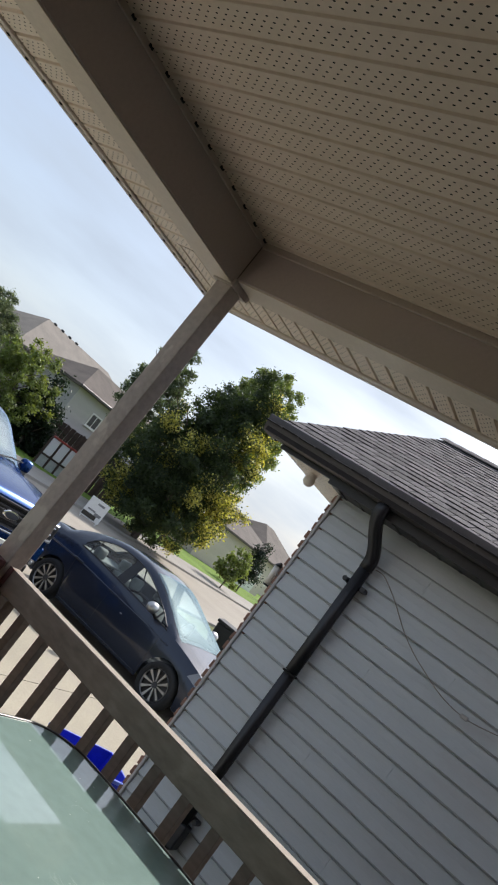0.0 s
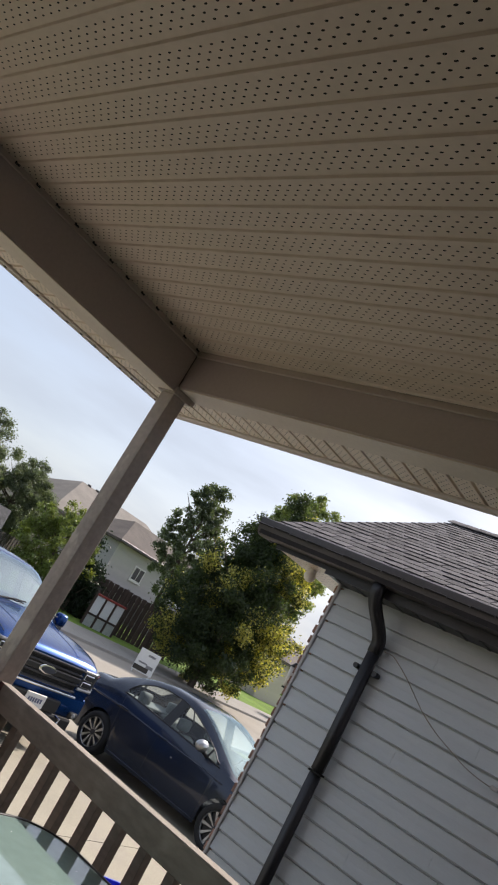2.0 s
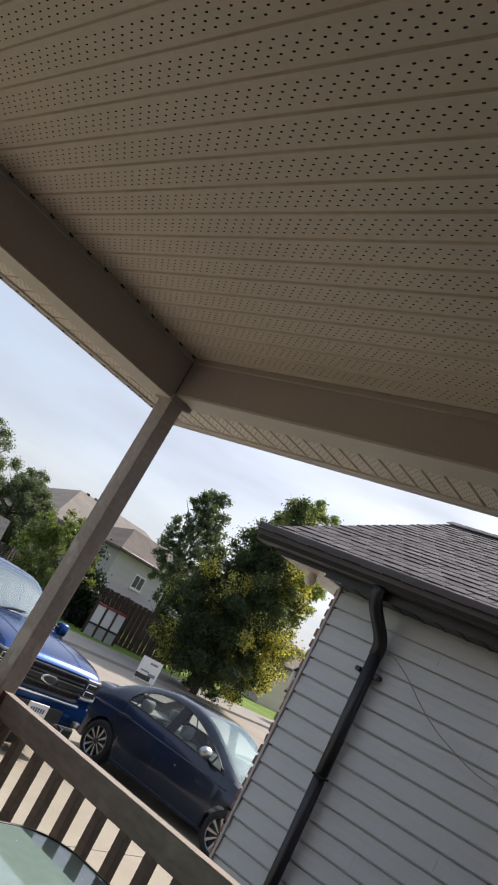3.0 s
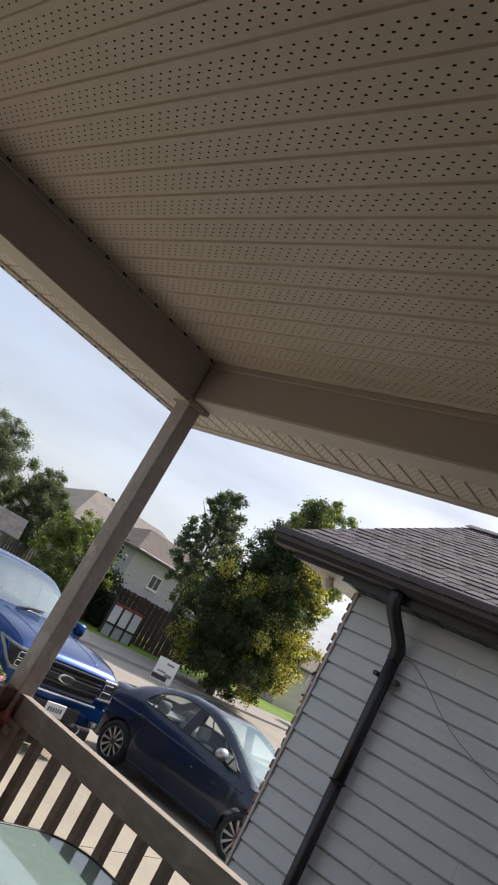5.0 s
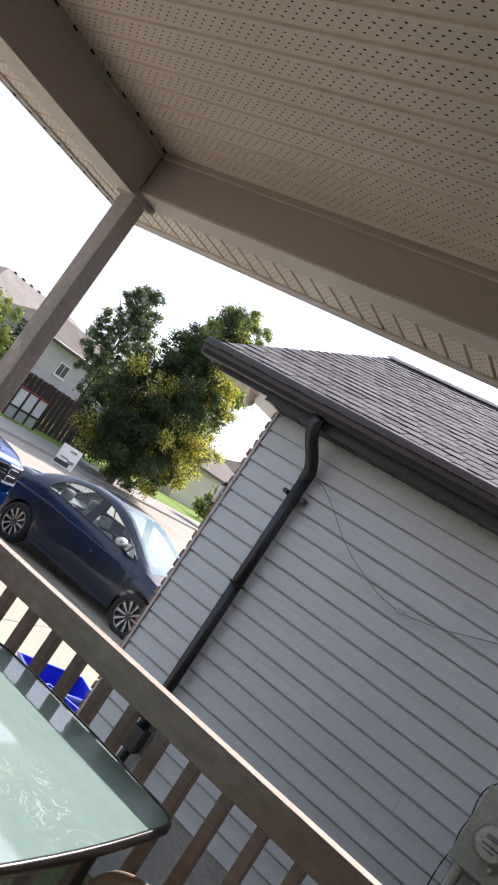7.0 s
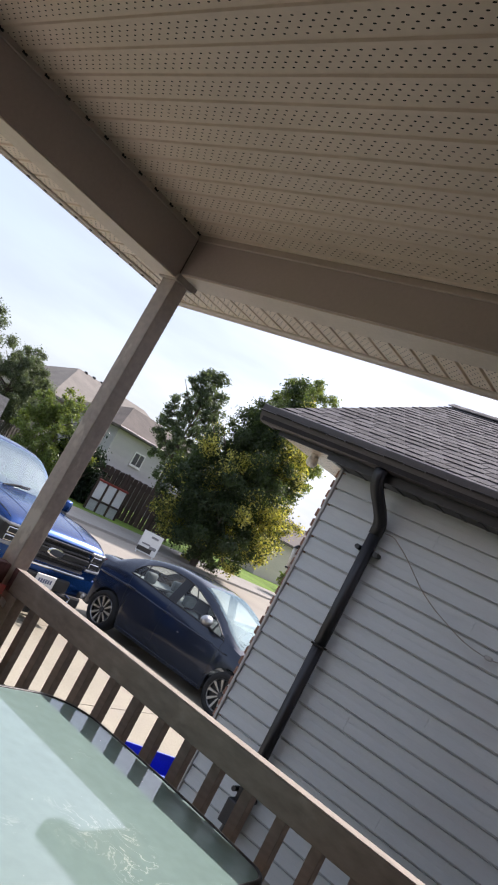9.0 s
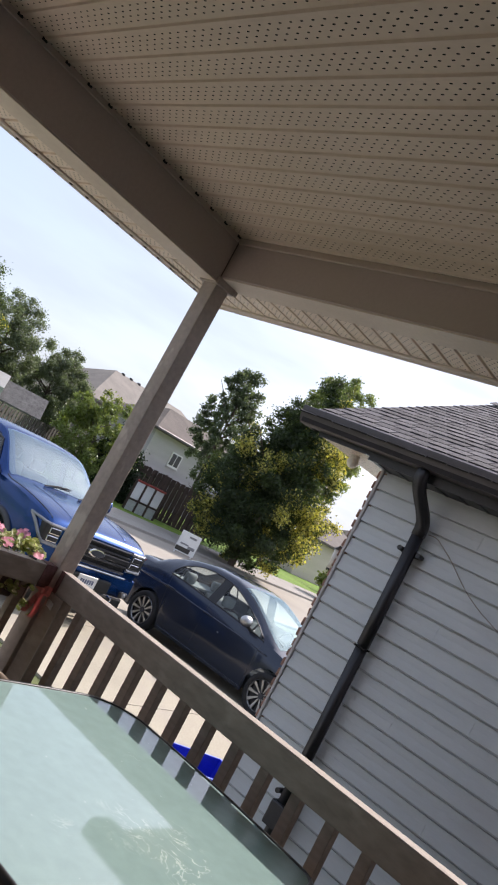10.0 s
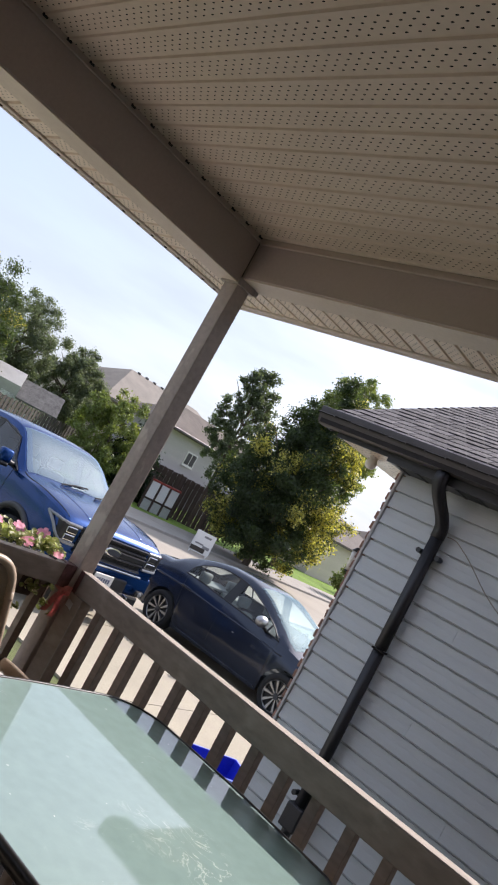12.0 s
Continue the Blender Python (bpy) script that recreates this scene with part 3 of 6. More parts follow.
part("adapter", boxed((-0.062, -0.052, -0.10), (0.062, 0.042, 0.055), 0.010, 2), M["spout"], spout, "wider dark adapter box")
part("hose", tube(bmesh.new(), eased([(0, 0, -0.09), (-0.01, -0.005, -0.25), (-0.02, -0.02, -0.5), (-0.03, -0.05, -0.80)]), 0.034, 10), M["spout"], spout, "dark flexible hose", smooth=True)
for zz in (1.80, 0.10):
    part("strap", boxed((-0.075, 0.02, zz - 0.018), (0.075, 0.04, zz + 0.018), 0.006, 2), M["spout"], spout)
    for sx in (-1, 1):
        part("bolt", rod(bmesh.new(), (sx * 0.07, -0.02, zz), (sx * 0.07, 0.045, zz), 0.017), M["spout"], spout)

# brick pier of the garage front, seen along its edge
pier = part("brick_pier", boxed((GX - 0.024, GY0 + 0.03, -1.0), (GX - 0.006, 2.9, 2.235)), mat("mortar", (0.36, 0.33, 0.30), 0.95, vary=0.15, bump=0.4), garage, "reddish brick front of the garage")
bricks = []
for k in range(5):
    bm = boxed((0, 0, 0), (0.062 + 0.004 * (k % 3), 0.198, 0.060), 0.006)
    for v in bm.verts:
        v.co += Vector((random.uniform(-0.004, 0.004), random.uniform(-0.004, 0.004), random.uniform(-0.003, 0.003)))
    bricks.append(mesh_of(bm, "brick", M["brick"]))
z, r = -0.93, 0
while z < 2.17:
    for c in range(2):
        x = GX - 0.033 + rnd.uniform(-0.004, 0.004)
        placed("brick", bricks[rnd.randrange(5)], pier, (x, GY0 + 0.014 + 0.208 * c + (0.1 if r % 2 and c else 0.0), z))
    z += 0.0755
    r += 1

# ---- vehicles ----
def paint(name, colour, flake=0.25, coat=0.15):
    m = mat(name, colour, 0.22, metal=flake, vary=0.08, scale=2, fine=400, bump=0.0, coat=coat, spec=0.35)
    return m


M["carglass"] = glass("car_glass", (0.86, 0.92, 0.91), 0.02, 0.05)
M["tint"] = glass("tinted_truck_glass", (0.22, 0.26, 0.28), 0.03, 0.06)
M["tail"] = mat("tail_lamp_red", (0.35, 0.02, 0.02), 0.15, coat=1.0, bump=0)
M["screen"] = glass("windscreen_glass", (0.70, 0.80, 0.80), 0.20, 0.10, sheen=(0.46, 0.61, 0.67))
M["truckscreen"] = glass("truck_windscreen_glass", (0.62, 0.74, 0.76), 0.06, 0.30, sheen=(0.62, 0.76, 0.84))
M["navy"] = paint("dark_navy_paint", (0.021, 0.029, 0.053), 0.3, 0.6)
M["truckblue"] = paint("bright_blue_paint", (0.005, 0.046, 0.19), 0.65, 0.28)
M["lens"] = mat("lamp_lens", (0.24, 0.25, 0.27), 0.12, vary=0.1, coat=1.0, bump=0)
M["seat"] = mat("car_seat", (0.26, 0.27, 0.26), 0.8, vary=0.2)
M["flare"] = mat("grey_flare_plastic", (0.06, 0.06, 0.065), 0.6, vary=0.15, bump=0.1)
M["plate"] = mat("number_plate", (0.72, 0.73, 0.74), 0.4, vary=0.05, bump=0)
M["bars"] = mat("plain_marks", (0.10, 0.12, 0.22), 0.5, vary=0.1, bump=0)


class Shell:
    """A car body from curves along its length: half width, sill, belt, roof edge half width, top and edge drop."""

    def __init__(self, keys, wheels, radius):
        self.keys, self.wheels, self.radius = keys, wheels, radius

    def val(self, name, x):
        """Smooth curve through the keys that never overshoots them."""
        k = self.keys[name]
        if x <= k[0][0]:
            return k[0][1]
        if x >= k[-1][0]:
            return k[-1][1]
        i = max(j for j in range(len(k) - 1) if k[j][0] <= x)
        slopes = [(k[j + 1][1] - k[j][1]) / (k[j + 1][0] - k[j][0]) for j in range(len(k) - 1)]

        def tangent(j):
            if j == 0 or j == len(k) - 1:
                return slopes[min(j, len(slopes) - 1)]
            a, b = slopes[j - 1], slopes[j]
            return 0.0 if a * b <= 0 else 2 * a * b / (a + b)

        h = k[i + 1][0] - k[i][0]
        u = (x - k[i][0]) / h
        m0, m1 = tangent(i) * h, tangent(i + 1) * h
        return (2 * u ** 3 - 3 * u * u + 1) * k[i][1] + (u ** 3 - 2 * u * u + u) * m0 + (3 * u * u - 2 * u ** 3) * k[i + 1][1] + (u ** 3 - u * u) * m1

    def rows(self, x, arch=True):
        w, zl, zb, wt, zt, dr = (self.val(n, x) for n in ("w", "sill", "belt", "wt", "top", "drop"))
        lo = zl
        if arch:
            for wx, wz in self.wheels:
                d = abs(x - wx)
                if d < self.radius:
                    lo = max(lo, wz + math.sqrt(self.radius ** 2 - d * d))
        h = zb - zl
        wb = self.val("wb", x) if "wb" in self.keys else w * 0.965
        body = [(w * 0.94, zl), (w * 0.985, zl + 0.14 * h), (w, zl + 0.48 * h), (w * 0.992, zl + 0.78 * h), (wb, zb)]
        if lo > zl:     # over a wheel the flank begins at the arch
            ys, zs = [p[0] for p in body], [p[1] for p in body]
            cut = [lo + (zb - lo) * (z - zl) / h for z in zs]
            body = [(float(np.interp(z, zs, ys)), z) for z in cut]
        e = (wt, zt - dr)
        b4 = body[4]
        high = 0.86
        if "glass" in self.keys:
            high = max(0.09, min(0.90, (self.val("glass", x) - zb) / max(0.02, e[1] - zb)))
        for f in (0.06 if "glass" in self.keys else 0.10, high):
            body.append((b4[0] + (e[0] - b4[0]) * f + 0.02 * math.sin(f * math.pi), b4[1] + (e[1] - b4[1]) * f))
        body += [e, (wt * 0.86, zt - dr * 0.42), (wt * 0.5, zt - dr * 0.10), (0.0, zt)]
        return body

    def at(self, x, r, side=1, out=0.0):
        rows = self.rows(x, False)
        i = min(int(r), len(rows) - 2)
        f = r - i
        y = rows[i][0] + (rows[i + 1][0] - rows[i][0]) * f
        z = rows[i][1] + (rows[i + 1][1] - rows[i][1]) * f
        if r <= 7:
            y += out
        else:
            z += out
        return Vector((x, side * y, z))

    def body(self, x0, x1, step, holes=(), extra=()):
        """holes: (kind, xlow0, xlow1, xhigh0, xhigh1), kind 'side' or 'top', left open for glass."""
        xs = sorted(set([round(x0 + (x1 - x0) * i / int((x1 - x0) / step), 4) for i in range(int((x1 - x0) / step) + 1)] + list(extra)))
        bm = bmesh.new()
        n = 11
        grid = []
        for x in xs:
            r = self.rows(x)
            line = [bm.verts.new((x, y, z)) for y, z in r] + [bm.verts.new((x, -y, z)) for y, z in r[-2::-1]]
            grid.append(line)
        m = len(grid[0])
        for i in range(len(xs) - 1):
            for j in range(m - 1):
                k = j if j < n - 1 else m - 2 - j       # row index from the sill
                xa, xb = xs[i], xs[i + 1]
                skip = False
                for kind, a0, a1, b0, b1 in holes:
                    if kind == "side" and k == 5 and xa >= max(a0, b0) - 1e-4 and xb <= min(a1, b1) + 1e-4:
                        skip = True
                    if kind == "top" and k >= 8 and xa >= a0 - 1e-4 and xb <= a1 + 1e-4:
                        skip = True
                if not skip:
                    bm.faces.new((grid[i][j], grid[i + 1][j], grid[i + 1][j + 1], grid[i][j + 1]))
        for line in (grid[0], grid[-1]):
            bm.faces.new(line)
        bmesh.ops.recalc_face_normals(bm, faces=bm.faces[:])
        return bm

    def pane(self, low, high, r0, r1, side, out=0.006, n=10, m=3):
        """A pane between rows r0 and r1, whose lower and upper edges run over x from low and high."""
        bm = bmesh.new()
        g = []
        for j in range(m + 1):
            f = j / m
            a, b = low[0] + (high[0] - low[0]) * f, low[1] + (high[1] - low[1]) * f
            g.append([bm.verts.new(self.at(a + (b - a) * i / n, r0 + (r1 - r0) * f, side, out)) for i in range(n + 1)])
        for j in range(m):
            for i in range(n):
                bm.faces.new((g[j][i], g[j][i + 1], g[j + 1][i + 1], g[j + 1][i]))
        bmesh.ops.recalc_face_normals(bm, faces=bm.faces[:])
        for f in bm.faces:
            f.normal_update()
            if f.normal.y * side < 0:
                f.normal_flip()
        return bm

    def screen(self, xa, xb, r0=7.3, out=0.006, n=8, m=12):
        """A windscreen or rear window from x = xa to xb, across the car."""
        bm = bmesh.new()
        g = []
        for i in range(n + 1):
            x = xa + (xb - xa) * i / n
            line = []
            for j in range(m + 1):
                s = 2 * j / m - 1
                line.append(bm.verts.new(self.at(x, r0 + (10 - r0) * (1 - abs(s)), 1 if s < 0 else -1, out)))
            g.append(line)
        for a, b in zip(g, g[1:]):
            for j in range(m):
                bm.faces.new((a[j], a[j + 1], b[j + 1], b[j]))
        for f in bm.faces:
            f.normal_update()
            if f.normal.z < 0:
                f.normal_flip()
        return bm


def lathe(bm, profile, n=36):
    """Turns a profile of (radius, along y) about the y axis."""
    rings = [[bm.verts.new((r * math.cos(2 * math.pi * k / n), y, r * math.sin(2 * math.pi * k / n))) for k in range(n)] for r, y in profile]
    for a, b in zip(rings, rings[1:]):
        for k in range(n):
            bm.faces.new((a[k], a[(k + 1) % n], b[(k + 1) % n], b[k]))
    bmesh.ops.recalc_face_normals(bm, faces=bm.faces[:])
    return bm


def wheel(parent, at, r, rim_r, width, spokes, side, dark=False):
    w = new("wheel")
    w.empty_display_size = 0.1
    w.parent = parent
    w.matrix_basis = pose(*at, 0, 0, 0 if side < 0 else 180)
    h = width / 2
    part("tyre", lathe(bmesh.new(), [(rim_r, -h * 0.86), (rim_r + 0.012, -h), (r * 0.90, -h * 1.02), (r * 0.975, -h * 0.86), (r, -h * 0.5), (r, h * 0.5), (r * 0.97, h * 0.9), (rim_r, h)]), M["tyre"], w, smooth=True)
    bm = bmesh.new()
    lathe(bm, [(rim_r + 0.004, -h * 0.9), (rim_r - 0.002, -h * 0.97), (rim_r - 0.008, -h * 0.88), (rim_r - 0.010, -h * 0.7)])
    for k in range(spokes):
        a = 2 * math.pi * k / spokes
        c, s = math.cos(a), math.sin(a)
        quad = []
        for rad, wd, y in ((0.045, 0.007, -h * 0.78), (rim_r - 0.012, 0.021, -h * 0.92)):
            for sg in (-1, 1):
                quad.append((rad * c - sg * wd * s, y, rad * s + sg * wd * c))
        lo = [bm.verts.new(q) for q in quad]
        hi = [bm.verts.new((q[0], q[1] + 0.03, q[2])) for q in quad]
        for f in ((0, 1, 3, 2),):
            bm.faces.new([lo[i] for i in f])
        for i, j in ((0, 1), (1, 3), (3, 2), (2, 0)):
            bm.faces.new((lo[i], lo[j], hi[j], hi[i]))
    rod(bm, (0, -h * 0.84, 0), (0, -h * 0.6, 0), 0.036, 0.036, 18)
    bmesh.ops.recalc_face_normals(bm, faces=bm.faces[:])
    part("rim", bm, M["rim"] if not dark else M["chrome"], w, "ten-spoke alloy rim")
    part("hub_cap", rod(bmesh.new(), (0, -h * 0.86, 0), (0, -h * 0.6, 0), 0.042, None, 18), M["flare"], w)
    # black disc added for the shaded openings between the spokes
    part("brake_disc", rod(bmesh.new(), (0, -h * 0.5, 0), (0, -h * 0.4, 0), rim_r - 0.004, None, 30), M["black"], w)
    return w


def seats(parent, xs, ys, z, tall):
    for x in xs:
        for y in ys:
            bm = boxed((x - 0.09, y - 0.24, z), (x + 0.05, y + 0.24, z + tall), 0.05, 2)
            for v in bm.verts:
                v.co.x -= (v.co.z - z) * 0.22
            seat = part("seat_back", bm, M["seat"], parent, smooth=True)
            hb = boxed((x - 0.25, y - 0.13, z + tall + 0.03), (x - 0.15, y + 0.13, z + tall + 0.21), 0.04, 2)
            part("headrest", hb, M["seat"], seat, smooth=True)


def sharp(ob, deg=32):
    ob.data.shade_smooth()
    ob.data.set_sharp_from_angle(angle=radians(deg))
    return ob


def sedan():
    """Compact four-door saloon, front towards +x, the middle of its wheelbase over the origin."""
    sh = Shell({
        "w": [(-2.24, 0.60), (-2.18, 0.72), (-1.95, 0.82), (-1.4, 0.868), (0, 0.877), (1.3, 0.868), (1.8, 0.82), (2.05, 0.72), (2.2, 0.55), (2.26, 0.42)],
        "wb": [(-2.24, 0.50), (-2.18, 0.64), (-1.95, 0.73), (-1.4, 0.80), (-0.9, 0.82), (0, 0.825), (0.9, 0.815), (1.3, 0.80), (1.8, 0.74), (2.05, 0.64), (2.2, 0.48), (2.26, 0.36)],
        "sill": [(-2.24, 0.36), (-1.9, 0.24), (-1.0, 0.20), (1.0, 0.20), (1.8, 0.22), (2.26, 0.28)],
        "belt": [(-2.24, 0.76), (-2.15, 0.96), (-1.7, 1.035), (-1.1, 1.045), (-0.2, 1.005), (0.6, 0.975), (1.0, 0.955), (1.25, 0.92), (1.55, 0.86), (1.85, 0.77), (2.1, 0.65), (2.26, 0.50)],
        "wt": [(-2.24, 0.45), (-2.0, 0.64), (-1.70, 0.66), (-1.3, 0.60), (-0.9, 0.575), (-0.2, 0.59), (0.3, 0.60), (0.7, 0.655), (1.2, 0.735), (1.6, 0.72), (1.9, 0.66), (2.1, 0.56), (2.26, 0.34)],
        "top": [(-2.24, 0.80), (-2.19, 1.02), (-2.05, 1.085), (-1.72, 1.135), (-1.48, 1.265), (-1.22, 1.375), (-0.9, 1.470), (-0.55, 1.520), (-0.2, 1.527), (0.08, 1.492), (0.3, 1.428), (0.6, 1.290), (0.9, 1.140), (1.22, 0.990), (1.36, 0.950), (1.6, 0.885), (1.9, 0.785), (2.12, 0.67), (2.26, 0.53)],
        "drop": [(-2.24, 0.02), (-1.7, 0.04), (-1.2, 0.055), (-0.6, 0.06), (0.1, 0.055), (0.7, 0.05), (1.2, 0.04), (1.5, 0.035), (2.26, 0.02)],
        "glass": [(-1.6, 1.09), (-1.18, 1.11), (-1.10, 1.235), (-0.95, 1.318), (-0.75, 1.382), (-0.5, 1.413), (-0.25, 1.412), (0.0, 1.380), (0.25, 1.305), (0.52, 1.195), (0.76, 1.088), (0.93, 1.0), (1.3, 0.95)],
    }, [(1.35, 0.318), (-1.35, 0.318)], 0.365)
    car = thing("sedan", (0, 0, 0), "dark navy four-door sedan parked on the driveway", "car")
    holes = [("side", -1.16, -0.26, -1.16, -0.26), ("side", -0.10, 0.93, -0.10, 0.93), ("top", -1.66, -1.0, 0, 0), ("top", 0.12, 1.22, 0, 0)]
    sharp(part("body", sh.body(-2.24, 2.26, 0.03, holes, (-1.16, -0.26, -0.10, 0.93, 0.12, 1.22, -1.66, -1.0)), M["navy"], car, "dark navy painted body"), 38)
    part("windscreen", sh.screen(0.11, 1.23, 7.25, 0.006, 14), M["screen"], car, smooth=True)
    part("rear_window", sh.screen(-1.67, -0.99, 7.3, 0.006, 10), M["carglass"], car, smooth=True)
    for side in (-1, 1):
        part("side_window", sh.pane((-1.155, -0.25), (-1.155, -0.25), 5.0, 6.0, side, 0.002, 16), M["carglass"], car, smooth=True)
        part("side_window", sh.pane((-0.11, 0.925), (-0.11, 0.925), 5.0, 6.0, side, 0.002, 18), M["carglass"], car, smooth=True)
        part("pillar", sh.pane((-0.27, -0.09), (-0.27, -0.09), 4.95, 6.05, side, 0.007, 4), M["black"], car)
        for x in (-0.985, 0.715):
            part("window_divider", sh.pane((x - 0.016, x + 0.016), (x - 0.016, x + 0.016), 5.0, 6.0, side, 0.006, 2), M["black"], car)
        part("window_trim", tube(bmesh.new(), [sh.at(x, 5.0, side, 0.008) for x in np.linspace(-1.18, 0.97, 22)], 0.010, 6), M["black"], car)
        part("window_trim", tube(bmesh.new(), [sh.at(x, 6.0, side, 0.006) for x in np.linspace(-1.17, 0.95, 40)], 0.009, 6), M["black"], car)
        for x, z in ((-1.0, 0.875), (-0.10, 0.85)):
            y = side * 0.868
            part("door_handle", boxed((x - 0.10, y - 0.02, z - 0.016), (x + 0.10, y + 0.02, z + 0.016), 0.012, 2), M["navy"], car, smooth=True)
        for pts in (((-0.90, 0.55), (-1.02, 1.3), (-1.06, 2.5), (-1.10, 3.6), (-1.14, 4.7)), ((-0.18, 0.5), (-0.18, 4.9)), ((0.95, 0.5), (0.97, 2.0), (0.98, 4.0), (0.93, 4.8))):
            fine = [(a[0] + (b[0] - a[0]) * q / 6, a[1] + (b[1] - a[1]) * q / 6) for a, b in zip(pts, pts[1:]) for q in range(7)]
            part("door_seam", tube(bmesh.new(), [sh.at(x, r, side, -0.001) for x, r in fine], 0.0035, 5), M["black"], car)
        part("sill_trim", tube(bmesh.new(), [sh.at(x, 0.45, side, 0.004) for x in np.linspace(-0.95, 0.95, 14)], 0.014, 6, (1, 0.5)), M["navy"], car)
        part("shoulder_crease", tube(bmesh.new(), [sh.at(x, 3.1 + 0.1 * x, side, -0.008) for x in np.linspace(-1.8, 1.15, 30)], 0.012, 6, (1, 1.6)), M["navy"], car, smooth=True)
        # rim metal on the housing carries the bright sky reflection of navy paint
        mir = part("mirror", ball(bmesh.new(), (0.66, side * 0.965, 1.085), 0.125, (0.62, 0.98, 0.68)), M["rim"], car, "door mirror housing toned silver for its bright reflection", smooth=True)
        part("mirror_arm", rod(bmesh.new(), (0.70, side * 0.82, 0.985), (0.68, side * 0.93, 1.04), 0.03, 0.025), M["black"], mir)
        part("mirror_glass", ball(bmesh.new(), (0.615, side * 0.965, 1.085), 0.100, (0.42, 0.95, 0.66)), M["chrome"], mir, smooth=True)
        part("headlight", sh.pane((1.66, 2.08), (1.74, 2.02), 3.0, 4.0, side, 0.008, 6), M["lens"], car, "clear headlamp lens", smooth=True)
        part("tail_light", sh.pane((-2.2, -1.95), (-2.16, -1.86), 3.0, 4.0, side, 0.008, 6), M["tail"], car, "red tail lamp", smooth=True)
        part("marker_lamp", boxed((0.20, side * 0.873 - 0.006, 0.70), (0.235, side * 0.873 + 0.006, 0.715), 0.003), M["lens"], car)
        for x in (1.35, -1.35):
            wheel(car, (x, side * 0.775, 0.318), 0.318, 0.222, 0.20, 10, side)
    part("underbody", boxed((-2.0, -0.64, 0.2), (2.0, 0.64, 0.42), 0.03), M["black"], car)
    part("dashboard", boxed((0.80, -0.68, 0.62), (1.25, 0.68, 0.93), 0.06, 2), M["black"], car)
    part("steering_wheel", tube(bmesh.new(), [(0.52 + 0.06 * math.sin(a), 0.37 + 0.18 * math.cos(a), 0.93 + 0.17 * math.sin(a)) for a in np.linspace(0, 2 * math.pi, 20)], 0.016, 7), M["black"], car)
    seats(car, (-0.02, -0.95), (-0.37, 0.37), 0.45, 0.52)
    part("parcel_shelf", boxed((-1.6, -0.62, 0.96), (-1.1, 0.62, 1.0), 0.01), M["seat"], car)
    return car


